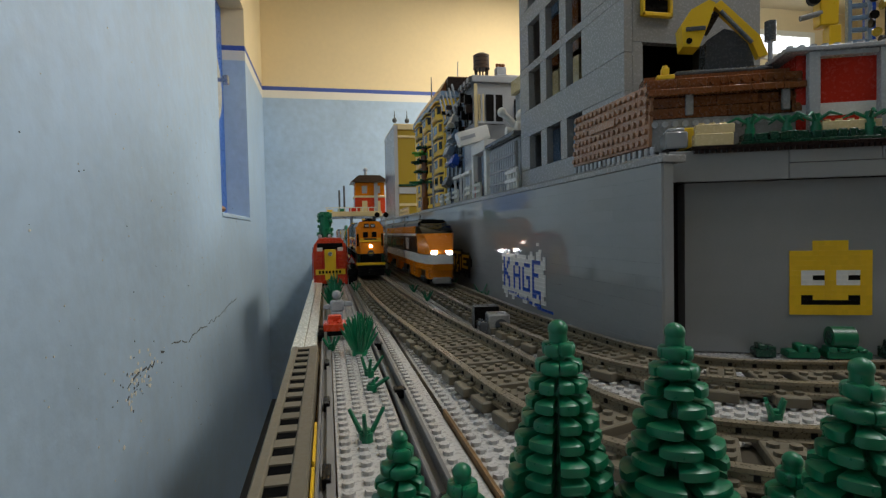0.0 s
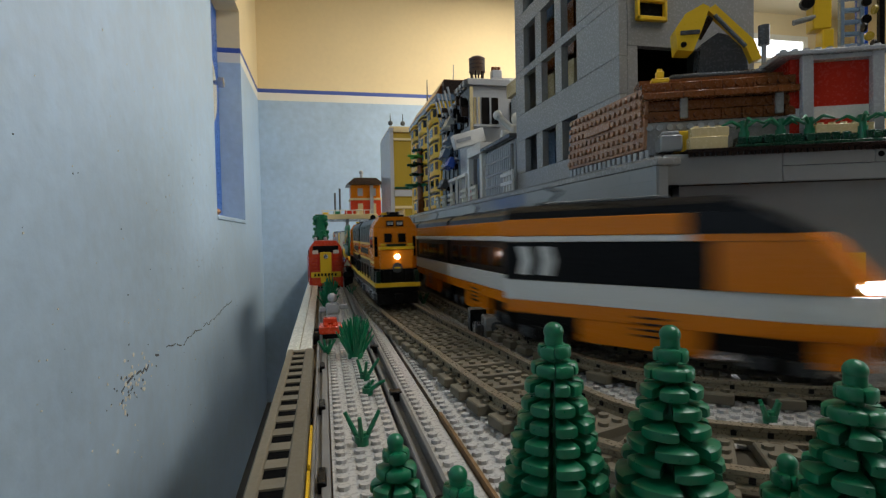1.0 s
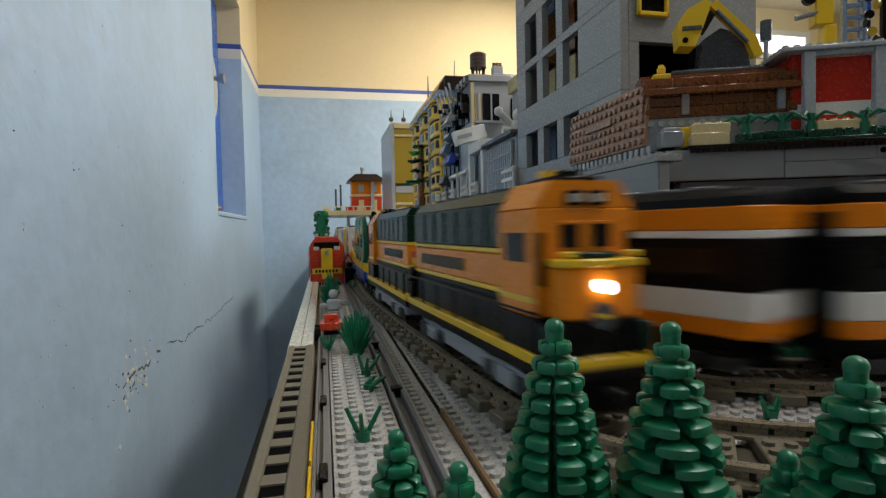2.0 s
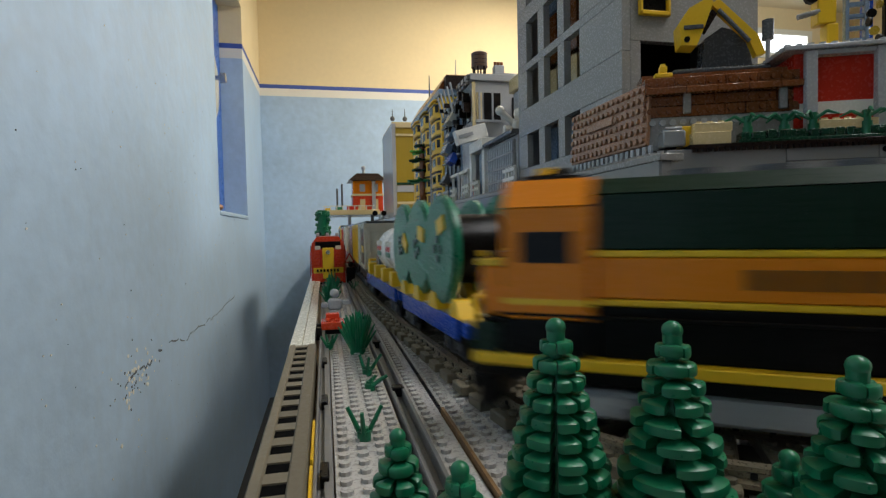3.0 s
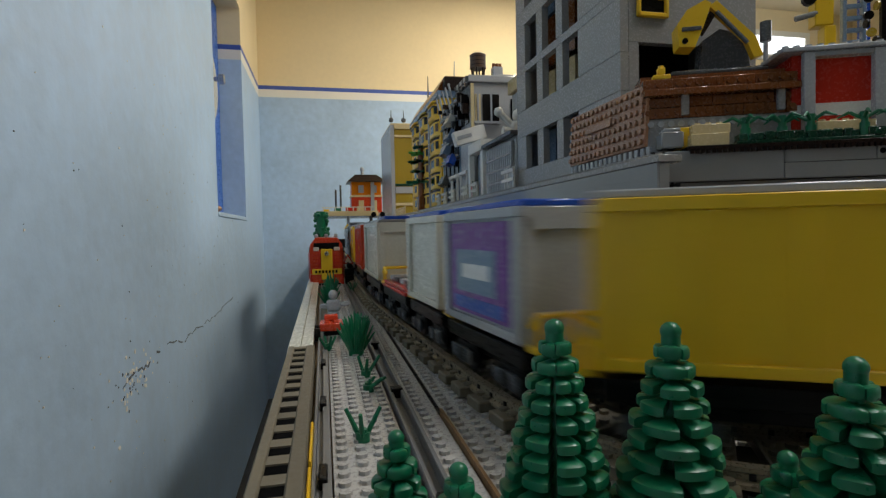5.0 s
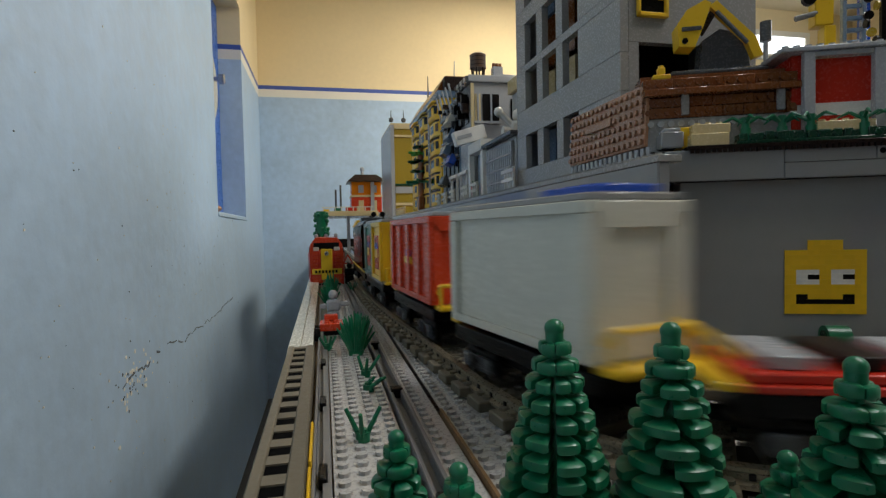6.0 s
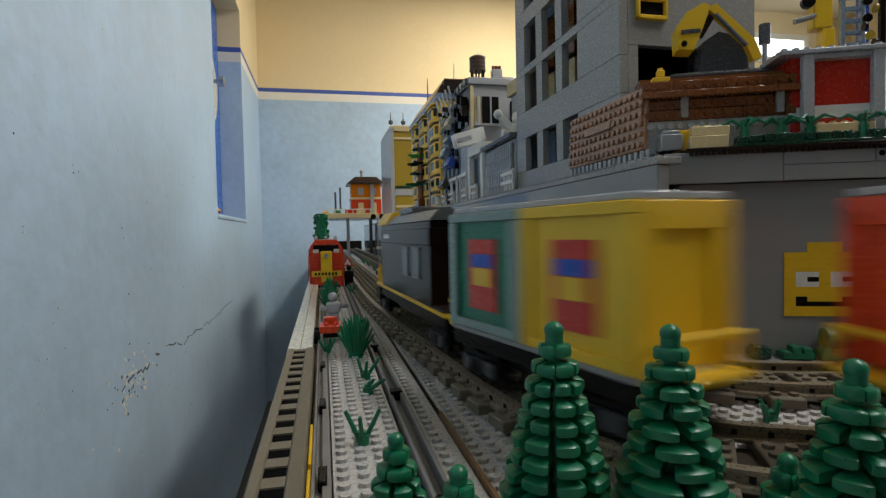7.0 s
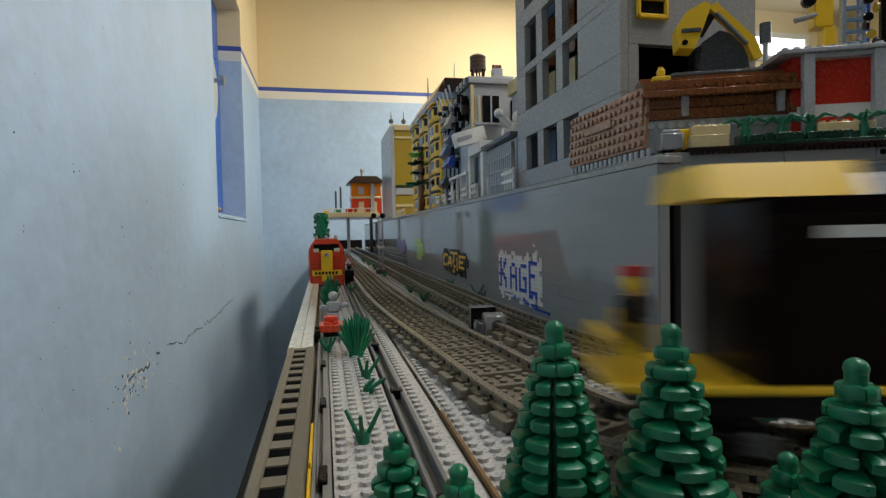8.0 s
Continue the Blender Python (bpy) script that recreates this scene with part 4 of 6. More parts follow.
def corner_city():
    """What stands above the face wall: x along the wall, y away from the room."""
    # blocks added behind the joint; their dark brown includes the gap's shade
    k = thing("gap_shade_fill", "dark block added for the brown, shaded gap at the wall joint", "wall filling")
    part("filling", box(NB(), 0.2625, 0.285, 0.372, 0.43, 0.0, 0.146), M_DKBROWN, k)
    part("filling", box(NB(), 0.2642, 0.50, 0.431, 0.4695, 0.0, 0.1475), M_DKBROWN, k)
    b = thing("brown_brick_pile", "stack of reddish-brown bricks and plates, studs outwards", "brick stack", FACE)
    part("core", box(NB(), -0.012, 0.106, 0.024, 0.050, 0.1568, 0.222), M_BROWN, b)
    rnd = random.Random(7)
    for j, (z, h, dep) in enumerate(((0.1845, 0.0090, 0.0), (0.1938, 0.0080, 0.001), (0.2020, 0.0052, -0.008), (0.2074, 0.0092, -0.002))):
        u = -0.012
        while u < 0.100:
            w = rnd.choice((0.016, 0.024, 0.032, 0.032)) * 0.98
            w = min(w, 0.106 - u)
            q = part("brick", box(NB(), u, u + w - 0.0003, 0.014 + dep + rnd.uniform(-0.0006, 0.0006), 0.0238, z, z + h - 0.0002, 0.0004), M_BROWN, b)
            if j != 2:
                bm = NB()
                n = max(1, int(w / 0.0078))
                for i in range(n):
                    cyl(bm, (u + (i + 0.5) * w / n, 0.0122 + dep, z + h * 0.5), 0.0024, 0.0022, "Y", 10)
                part("stud", bm, M_BROWN, q)
            u += w
    for u in (0.018, 0.090):
        part("grey_clip", box(NB(), u, u + 0.006, 0.0105, 0.0138, 0.186, 0.203, 0.0006), M_MGREY, b, "grey clip")
    s = thing("grey_stud_row", "row of grey bricks with studs turned outwards", "brick row", FACE)
    part("bricks", box(NB(), -0.010, 0.106, 0.014, 0.0235, 0.1568, 0.1840, 0.0004), M_MGREY, s)
    for i in range(14):
        part("stud", cyl(NB(), (-0.006 + i * 0.008, 0.0118, 0.1795), 0.0026, 0.0022, "Y", 12), M_LGREY, s)
    t = thing("tan_bricks", "pale tan bricks with studs on the deck", "bricks", FACE)
    part("brick", studs(box(box(NB(), 0.019, 0.047, -0.012, 0.0095, 0.1568, 0.1665, 0.0005), 0.0205, 0.0485, -0.010, 0.0095, 0.1667, 0.1740, 0.0005), 0.0215, -0.009, 3, 2, 0.174), M_TAN, t)
    part("brick", box(NB(), 0.010, 0.030, -0.002, 0.012, 0.1568, 0.1735, 0.0005), M_YELLOW, t)
    part("brick", studs(box(NB(), 0.110, 0.150, -0.008, 0.006, 0.1645, 0.1720, 0.0005), 0.111, -0.008, 4, 1, 0.172), M_TAN, t)
    g = thing("grey_block", "grey rounded end block above the wall joint", "brick", FACE)
    part("block", box(NB(), -0.002, 0.015, -0.008, 0.012, 0.1569, 0.1700, 0.0012), M_WALLG, g)
    part("cap", box(NB(), 0.0, 0.013, -0.006, 0.010, 0.1702, 0.1730, 0.0008), M_LGREY, g)
    y = thing("yellow_lever", "small yellow plastic robot piece on the bricks", "toy piece", FACE)
    part("piece", cyl(box(box(NB(), -0.004, 0.010, 0.012, 0.020, 0.2168, 0.2205, 0.0006), 0.000, 0.006, 0.013, 0.019, 0.2207, 0.2265, 0.0006), (0.003, 0.016, 0.2265), 0.0022, 0.002, n=10), M_YELLOW, y)
    # hedge of leaf sprigs along the deck's edge
    h = thing("leaf_hedge", "dark green toy leaf plates along the deck edge", "toy hedge", FACE)
    part("plate", box(NB(), 0.052, 0.30, -0.013, 0.004, 0.1568, 0.1592, 0.0004), M_DKGREEN, h)
    bm = NB()
    r2 = random.Random(3)
    for i in range(64):
        u = 0.054 + i * 0.0037
        box(bm, u, u + 0.006, -0.0135 + r2.uniform(0, 0.006), -0.004 + r2.uniform(0, 0.006), 0.1593, 0.1640 + r2.uniform(0, 0.0022), 0.0005)
    part("leaves", bm, M_DKGREEN, h)
    for i, u in enumerate((0.060, 0.086, 0.106, 0.142, 0.165, 0.20)):
        p = thing("vine_sprig", "green toy vine with arching leaf arms", "toy plant", FACE @ pose(u, -0.007, 0.1593, 0, 0, 25 * i), group="vine sprigs")
        part("stem", cyl(cyl(NB(), (0, 0, 0), 0.0038, 0.010, n=12), (0, 0, 0.010), 0.0028, 0.0085, n=12), M_GREEN, p)
        for a in range(4):
            ca, sa = math.cos(a * 1.57), math.sin(a * 1.57)
            bm = NB()
            rod(bm, (ca * 0.002, sa * 0.002, 0.014), (ca * 0.009, sa * 0.009, 0.0185), 0.0013, 7)
            rod(bm, (ca * 0.009, sa * 0.009, 0.0185), (ca * 0.0165, sa * 0.0165, 0.0150), 0.0013, 7, 0.0006)
            part("leaf_arm", bm, M_GREEN, p)
    # red and white booth in a grey frame
    o = thing("red_booth", "red and white booth in a grey brick frame", "toy booth", FACE)
    u0, u1 = 0.107, 0.163
    part("panel", box(NB(), u0 + 0.002, u1 - 0.002, 0.010, 0.016, 0.1570, 0.1790), M_RED, o)
    part("stripe", box(NB(), u0 + 0.002, u1 - 0.002, 0.0095, 0.016, 0.1792, 0.1890), M_WHITE, o, "white stripe")
    part("panel", box(NB(), u0 + 0.002, u1 - 0.002, 0.012, 0.018, 0.1892, 0.2240), M_RED, o)
    part("side_panel", box(NB(), u0 - 0.006, u0 + 0.0018, 0.013, 0.060, 0.1570, 0.1790), M_RED, o)
    part("side_stripe", box(NB(), u0 - 0.0065, u0 + 0.0018, 0.0135, 0.060, 0.1792, 0.1890), M_WHITE, o, "white stripe")
    part("side_panel", box(NB(), u0 - 0.006, u0 + 0.0018, 0.013, 0.060, 0.1892, 0.2280), M_RED, o)
    for u in (u0 + 0.003, u1 - 0.004):
        part("column", box(NB(), u - 0.004, u + 0.004, 0.003, 0.0094, 0.1568, 0.2280, 0.0006), M_LGREY, o)
    part("lintel", box(NB(), u0 + 0.0072, u1 - 0.0082, 0.0045, 0.0094, 0.2242, 0.2280, 0.0005), M_LGREY, o)
    part("roof", box(NB(), u0 - 0.018, u1 + 0.006, 0.001, 0.070, 0.2282, 0.2316, 0.0006), M_LGREY, o)
    bm = NB()
    for i in range(10):
        cyl(bm, (u0 - 0.014 + i * 0.0082, 0.005, 0.2316), 0.0024, 0.0018, n=10)
    for i in range(7):
        cyl(bm, (u0 - 0.014, 0.013 + i * 0.008, 0.2316), 0.0024, 0.0018, n=10)
    part("roof_studs", bm, M_LGREY, o)
    # excavator
    e = thing("toy_excavator", "yellow toy excavator arm with bucket over dark body", "toy excavator", FACE @ Matrix.Translation((0, 0.034, 0)))
    part("bucket", prism(NB(), [(0.0195, 0.246), (0.018, 0.264), (0.026, 0.276), (0.040, 0.283), (0.045, 0.280), (0.039, 0.262), (0.032, 0.2445)], -0.010, 0.010, "Y"), M_YELLOW, e, "yellow bucket")
    part("bucket_lip", box(NB(), 0.0215, 0.037, -0.0116, -0.0101, 0.258, 0.2615, 0.0004), M_DGREY, e)
    part("pin", cyl(NB(), (0.024, -0.0115, 0.250), 0.0024, 0.002, "Y", 10), M_BLACK, e)
    part("arm", prism(NB(), [(0.045, 0.280), (0.051, 0.284), (0.081, 0.252), (0.087, 0.236), (0.080, 0.234), (0.074, 0.249)], -0.004, 0.004, "Y"), M_YELLOW, e, "yellow arm")
    part("ram", rod(NB(), (0.050, -0.006, 0.274), (0.074, -0.006, 0.246), 0.0018, 8), M_DGREY, e)
    part("cab", prism(NB(), [(0.040, 0.228), (0.080, 0.228), (0.076, 0.256), (0.056, 0.263), (0.042, 0.254)], 0.005, 0.024, "Y"), M_DGREY, e)
    part("chassis", box(NB(), 0.014, 0.092, -0.004, 0.024, 0.2225, 0.2278, 0.002), M_DGREY, e)
    part("boom", prism(NB(), [(0.036, 0.262), (0.046, 0.276), (0.050, 0.272), (0.041, 0.257)], -0.003, 0.003, "Y"), M_DKBROWN, e)
    c = thing("blue_crane", "blue-grey toy ladder tower with yellow drive", "toy crane", FACE @ Matrix.Translation((0, 0.10, 0)))
    lad = part("ladder", box(NB(), 0.181, 0.1845, 0, 0.006, 0.1568, 0.36, 0.0006), M_SAND, c)
    part("ladder_side", box(NB(), 0.1975, 0.201, 0, 0.006, 0.1568, 0.36, 0.0006), M_SAND, c)
    for i in range(14):
        part("rung", box(NB(), 0.1846, 0.1974, 0.001, 0.005, 0.205 + i * 0.011, 0.209 + i * 0.011, 0.0006), M_SAND, c)
    part("drive", box(box(NB(), 0.156, 0.172, -0.004, 0.010, 0.278, 0.315, 0.001), 0.164, 0.174, -0.004, 0.010, 0.1568, 0.2778, 0.001), M_YELLOW, c, "yellow drive block")
    part("shaft", rod(NB(), (0.140, -0.002, 0.286), (0.158, -0.002, 0.290), 0.0026, 10), M_MGREY, c)
    part("cog", cyl(NB(), (0.150, -0.008, 0.302), 0.006, 0.005, "Y", 10), M_BLACK, c)
    part("back_post", box(NB(), 0.203, 0.209, 0.01, 0.02, 0.1568, 0.36), M_BLUE, c)
    n = thing("chain_rack", "black and gold hanging chain on a post", "chain", FACE @ Matrix.Translation((0, 0.055, 0)))
    part("post", box(NB(), 0.188, 0.192, 0.0, 0.004, 0.1568, 0.315), M_BLACK, n)
    for i in range(16):
        part("link", cyl(NB(), (0.178 + 0.004 * math.sin(i * 1.7), -0.002, 0.190 + i * 0.0072), 0.0038, 0.002, "Y" if i % 2 else "X", 10), M_BLACK if i % 3 else M_OLIVE, n)
    l = thing("toy_lamp_post", "thin grey lamp post with dark head", "toy lamp post", FACE @ pose(0.1135, 0.095, 0.1568))
    part("post", cyl(NB(), (0, 0, 0), 0.0022, 0.110, n=8), M_LGREY, l)
    part("head", cyl(NB(), (0, 0, 0.110), 0.005, 0.018, n=12), M_DGREY, l)


corner_city()


def fence(x, y, n, pitch, h, mat, label, turn=0):
    t = thing("picket_fence", label, "toy fence", pose(x, y, 0.1482, 0, 0, turn), group="picket fences")
    for k in range(n):
        part("picket", box(NB(), -0.0015, 0.0015, k * pitch, k * pitch + pitch * 0.45, 0, h, 0.0004), mat, t)
    for z in (h * 0.35, h * 0.75):
        part("rail", box(NB(), -0.0032, -0.0016, -0.002, n * pitch, z, z + 0.005, 0.0004), mat, t)


def city_row():
    Z = 0.1477
    # olive town house
    o = thing("olive_house", "olive-yellow brick town house with grey corners", "toy house")
    part("wall", box(NB(), 0.262, 0.345, 1.95, 2.25, Z, 0.47, 0.001), M_OLIVE, o)
    part("side_wall", box(NB(), 0.248, 0.2618, 1.945, 2.26, Z, 0.485, 0.001), M_LGREY, o)
    for z, d, m in ((0.19, 0.010, M_TAN), (0.235, 0.024, M_LGREY), (0.262, 0.008, M_DKGREEN), (0.44, 0.008, M_TAN), (0.47, 0.018, M_TAN)):
        part("cornice", box(NB(), 0.2622, 0.349, 1.942, 1.9498, z, z + d, 0.001), m, o)
    part("parapet", box(NB(), 0.25, 0.349, 1.9502, 2.25, 0.4705, 0.492, 0.001), M_TAN, o)
    for x in (0.254, 0.30):
        part("spike", rod(ball(NB(), (x, 1.96, 0.505), 0.009), (x, 1.96, 0.50), (x, 1.96, 0.54), 0.003, 6, 0.001), M_DGREY, o)
    # yellow hotel
    h = thing("yellow_hotel", "bright yellow brick hotel with balconies and brown roof", "toy house")
    part("wall", box(NB(), 0.256, 0.36, 1.14, 1.50, Z, 0.385, 0.001), M_YELLOW, h)
    for i in range(3):
        y = 1.150 + i * 0.116
        part("pilaster", box(NB(), 0.2505, 0.2558, y + 0.091, y + 0.110, Z, 0.384, 0.0008), M_MGREY if i < 2 else M_YELLOW, h, "grey pilaster")
        for j in range(6):
            z, d = 0.152 + j * 0.0385, 0.0 if j < 5 else 0.004
            b = part("bay", prism(NB(), [(0.2558, y), (0.2480 - d, y + 0.018), (0.2480 - d, y + 0.070), (0.2558, y + 0.088)], z, z + 0.0300, "Z"), M_YELLOW, h, "yellow bay")
            part("bay_course", prism(NB(), [(0.2558, y + 0.003), (0.2505, y + 0.020), (0.2505, y + 0.068), (0.2558, y + 0.085)], z + 0.0302, z + 0.0350, "Z"), M_DKBROWN, b)
            part("bay_sill", prism(NB(), [(0.2558, y - 0.003), (0.2462 - d, y + 0.016), (0.2462 - d, y + 0.072), (0.2558, y + 0.091)], z + 0.0352, z + 0.0383, "Z"), M_OLIVE if (i + j) % 3 == 0 else M_YELLOW, b)
            part("bay_window", box(NB(), 0.2472 - d, 0.2479 - d, y + 0.028, y + 0.060, z + 0.008, z + 0.026), M_GLASSY if (i + j) % 2 else M_SAND, b)
            part("side_window", box(NB(), -0.0050, 0.0050, -0.0006, 0.0006, z + 0.009, z + 0.026, 0, Matrix.Translation((0.2513 - d / 2, y + 0.0086, 0)) @ Matrix.Rotation(math.atan2(0.018, -0.0078 - d), 4, "Z")), M_GLASSY if j % 2 else M_TANKB, b)
        part("top_balcony", box(NB(), 0.2420, 0.2554, y + 0.010, y + 0.078, 0.3680, 0.3720, 0.0006), M_DGREY, h)
    for i in range(4):
        part("front_window", box(NB(), 0.262 + i * 0.024, 0.276 + i * 0.024, 1.1375, 1.1398, 0.30, 0.33), M_GLASSY, h)
    part("cornice", box(NB(), 0.248, 0.365, 1.13, 1.51, 0.3852, 0.398, 0.001), M_SAND, h)
    part("roof", prism(NB(), [(0.248, 0.3982), (0.365, 0.3982), (0.345, 0.432), (0.268, 0.432)], 1.14, 1.50, "Y"), M_BROWN, h)
    part("roof_deck", box(NB(), 0.262, 0.40, 1.12, 1.1398, 0.3982, 0.425, 0.001), M_DKBROWN, h)
    part("antenna", rod(NB(), (0.282, 1.4, 0.43), (0.282, 1.4, 0.505), 0.003, 6, 0.001), M_DGREY, h)
    part("antenna", rod(NB(), (0.315, 1.25, 0.43), (0.318, 1.25, 0.50), 0.002, 6, 0.001), M_LGREY, h)
    # blue-grey shop with a slanted white sign
    s = thing("blue_grey_shop", "blue-grey brick shop with balconies and slanted sign", "toy house")
    part("wall", box(NB(), 0.258, 0.36, 0.985, 1.132, Z, 0.352, 0.001), M_SAND, s)
    for j in range(5):
        z = 0.165 + j * 0.038
        for i in range(4):
            y = 0.993 + i * 0.034
            w = part("window", box(NB(), 0.2555, 0.2578, y, y + 0.020, z, z + 0.026), M_GLASSY, s)
            part("sill", box(NB(), 0.2515, 0.2554, y - 0.003, y + 0.023, z - 0.004, z, 0.0005), M_LGREY, w)
        part("string_course", box(NB(), 0.2530, 0.2578, 0.985, 1.132, z - 0.009, z - 0.0055, 0.0005), M_LGREY if j % 2 else M_DGREY, s)
    for k in range(5):
        part("cage_bar", rod(NB(), (0.250, 0.99 + k * 0.028, 0.325), (0.238, 0.985 + k * 0.028, 0.372), 0.0022, 6), M_LGREY, s)
    part("balcony", box(NB(), 0.246, 0.2552, 0.99, 1.10, 0.318, 0.325, 0.0006), M_DGREY, s)
    for y, z, mat in ((1.000, 0.222, M_BLUE), (1.045, 0.246, M_SAND), (1.000, 0.270, M_SAND), (1.060, 0.186, M_DGREY), (1.000, 0.300, M_AGED3)):
        part("awning", box(NB(), -0.014, 0.0, 0.0, 0.040, -0.002, 0.018, 0.0008, Matrix.Translation((0.2512, y, z)) @ Matrix.Rotation(radians(24), 4, "Y")), mat, s)
    rs = random.Random(9)
    for k in range(8):
        y, z = rs.uniform(0.985, 1.09), rs.uniform(0.262, 0.345)
        part("wall_fitting", box(NB(), 0.2380 + rs.uniform(0, 0.008), 0.2514, y, y + rs.uniform(0.003, 0.010), z, z + rs.uniform(0.003, 0.012), 0.0005), (M_BLACK, M_DKBROWN, M_DGREY, M_BLACK)[k % 4], s)
    g = thing("slanted_sign", "white slanted box sign hung on the shop", "sign", Matrix.Translation((0.254, 0.885, 0.258)) @ Matrix.Rotation(radians(-16), 4, "Y"))
    part("box", box(NB(), -0.034, 0.022, -0.010, 0.008, -0.012, 0.012, 0.001), M_WHITE, g)
    part("letter_bar", box(NB(), -0.030, -0.004, -0.0110, -0.0102, -0.003, 0.003), M_LGREY, g)
    part("bracket", box(NB(), -0.002, 0.010, 0.0082, 0.016, -0.004, 0.004), M_DGREY, g)
    # pale tower with water tank
    w = thing("pale_tower", "pale grey brick house with roof tank and chimney", "toy house")
    part("wall", box(NB(), 0.258, 0.362, 0.90, 0.978, Z, 0.352, 0.001), M_LGREY, w)
    part("cornice", box(NB(), 0.252, 0.368, 0.894, 0.982, 0.3522, 0.3640, 0.001), M_LGREY, w)
    for x, d, z0, z1, m in ((0.278, 0.030, 0.285, 0.332, M_GLASSY), (0.330, 0.020, 0.285, 0.325, M_GLASSY), (0.264, 0.010, 0.285, 0.332, M_TAN), (0.270, 0.03, 0.20, 0.24, M_GLASSY)):
        p = part("window", box(NB(), x, x + d, 0.8975, 0.8998, z0, z1), m, w)
        part("mullion", box(NB(), x + d / 2 - 0.0015, x + d / 2 + 0.0015, 0.8955, 0.8974, z0, z1), M_LGREY, p)
        part("sill", box(NB(), x - 0.003, x + d + 0.003, 0.893, 0.8998, z0 - 0.005, z0 - 0.0005, 0.0006), M_LGREY, p)
    for y in (0.915, 0.945):
        part("side_window", box(NB(), 0.2555, 0.2578, y, y + 0.018, 0.285, 0.33), M_GLASSY, w)
    for k in range(4):
        part("roof_rail", box(NB(), 0.247, 0.2515, 0.90 + k * 0.02, 0.912 + k * 0.02, 0.345, 0.350, 0.0005), M_DGREY, w)
    for k in range(7):
        part("cornice_block", box(NB(), 0.2470, 0.2518, 0.896 + k * 0.012, 0.902 + k * 0.012, 0.3530, 0.3620, 0.0005), M_LGREY if k % 2 else M_DGREY, w)
    for k, (y, z) in enumerate(((0.906, 0.300), (0.912, 0.318), (0.938, 0.296), (0.942, 0.328), (0.966, 0.310), (0.960, 0.272))):
        part("wall_fitting", box(NB(), 0.2430, 0.2553, y, y + 0.007, z, z + 0.016, 0.0006), M_BLACK if k % 3 else M_DKBROWN, w)
    part("corner_quoin", box(NB(), 0.2560, 0.2620, 0.8960, 0.8998, 0.255, 0.350, 0.0006), M_TAN, w, "tan corner strip")
    part("parapet", box(NB(), 0.300, 0.362, 0.905, 0.975, 0.3642, 0.3700, 0.001), M_LGREY, w)
    part("chimney", box(NB(), 0.306, 0.324, 0.92, 0.935, 0.3702, 0.388, 0.0008), M_LGREY, w)
    for k in range(3):
        part("chimney_pot", cyl(NB(), (0.309 + 0.006 * k, 0.9275, 0.388), 0.0028, 0.007, n=10), M_BROWN, w)
    t = thing("water_tank", "brown cylindrical roof water tank on dark legs", "toy water tank", pose(0.280, 0.93, 0.3641))
    part("tank", cyl(cyl(cyl(NB(), (0, 0, 0.021), 0.0142, 0.0235, n=24), (0, 0, 0.0445), 0.0150, 0.0035, n=24, r2=0.0095), (0, 0, 0.0205), 0.0148, 0.0018, n=24), M_TANKB, t)
    for k in range(3):
        part("hoop", cyl(NB(), (0, 0, 0.0255 + 0.007 * k), 0.0145, 0.0009, n=24), M_DKBROWN, t)
    for k in range(6):
        part("leg", rod(NB(), (0.010 * math.cos(k * 1.05), 0.010 * math.sin(k * 1.05), 0), (0.012 * math.cos(k * 1.05), 0.012 * math.sin(k * 1.05), 0.021), 0.0016, 6), M_DKBROWN, t)
    y = thing("tan_block", "tan and grey brick house end with blue pole", "toy house")
    part("wall", box(NB(), 0.318, 0.40, 0.80, 0.86, Z, 0.322, 0.001), M_LGREY, y)
    part("top", box(NB(), 0.312, 0.404, 0.795, 0.865, 0.3222, 0.345, 0.001), M_TAN, y)
    part("pole", cyl(NB(), (0.306, 0.79, Z), 0.003, 0.20, n=8), M_BLUE, y)
    # garage with a ribbed door
    q = thing("toy_garage", "white and grey garage with a ribbed roller door", "toy house")
    part("wall", box(NB(), 0.258, 0.32, 0.685, 0.815, Z, 0.222, 0.001), M_LGREY, q)
    part("door", box(NB(), 0.2548, 0.2578, 0.69, 0.805, Z, 0.216), M_MGREY, q, "grey ribbed door")
    for k in range(14):
        part("door_rib", box(NB(), 0.2530, 0.2547, 0.692 + k * 0.0082, 0.6965 + k * 0.0082, Z, 0.216), M_LGREY, q)
    for k in range(3):
        part("door_bar", box(NB(), 0.2520, 0.2529, 0.69, 0.805, 0.162 + k * 0.018, 0.1645 + k * 0.018), M_MGREY, q)
    part("porch_column", box(NB(), 0.250, 0.262, 0.8152, 0.827, Z, 0.222, 0.001), M_WHITE, q)
    part("porch_wall", box(NB(), 0.2621, 0.32, 0.8152, 0.880, Z, 0.222), M_SAND, q)
    part("porch_beam", box(NB(), 0.247, 0.3205, 0.8152, 0.890, 0.2222, 0.240, 0.001), M_WHITE, q)
    part("roof", box(NB(), 0.248, 0.3255, 0.680, 0.8150, 0.2222, 0.2285, 0.001), M_DGREY, q)
    part("porch_column", box(NB(), 0.247, 0.256, 0.880, 0.890, Z, 0.222, 0.001), M_WHITE, q)
    d = box(NB(), -0.010, 0.010, -0.006, 0.006, 0.0, 0.014, 0.003)
    ball(d, (0, 0, 0.020), 0.007)
    for sx in (-1, 1):
        rod(d, (sx * 0.008, 0, 0.010), (sx * 0.021, 0, 0.022), 0.004, 8)
        ball(d, (sx * 0.022, 0, 0.023), 0.005)
        rod(d, (sx * 0.008, 0, 0.003), (sx * 0.018, 0, 0.004), 0.0045, 8)
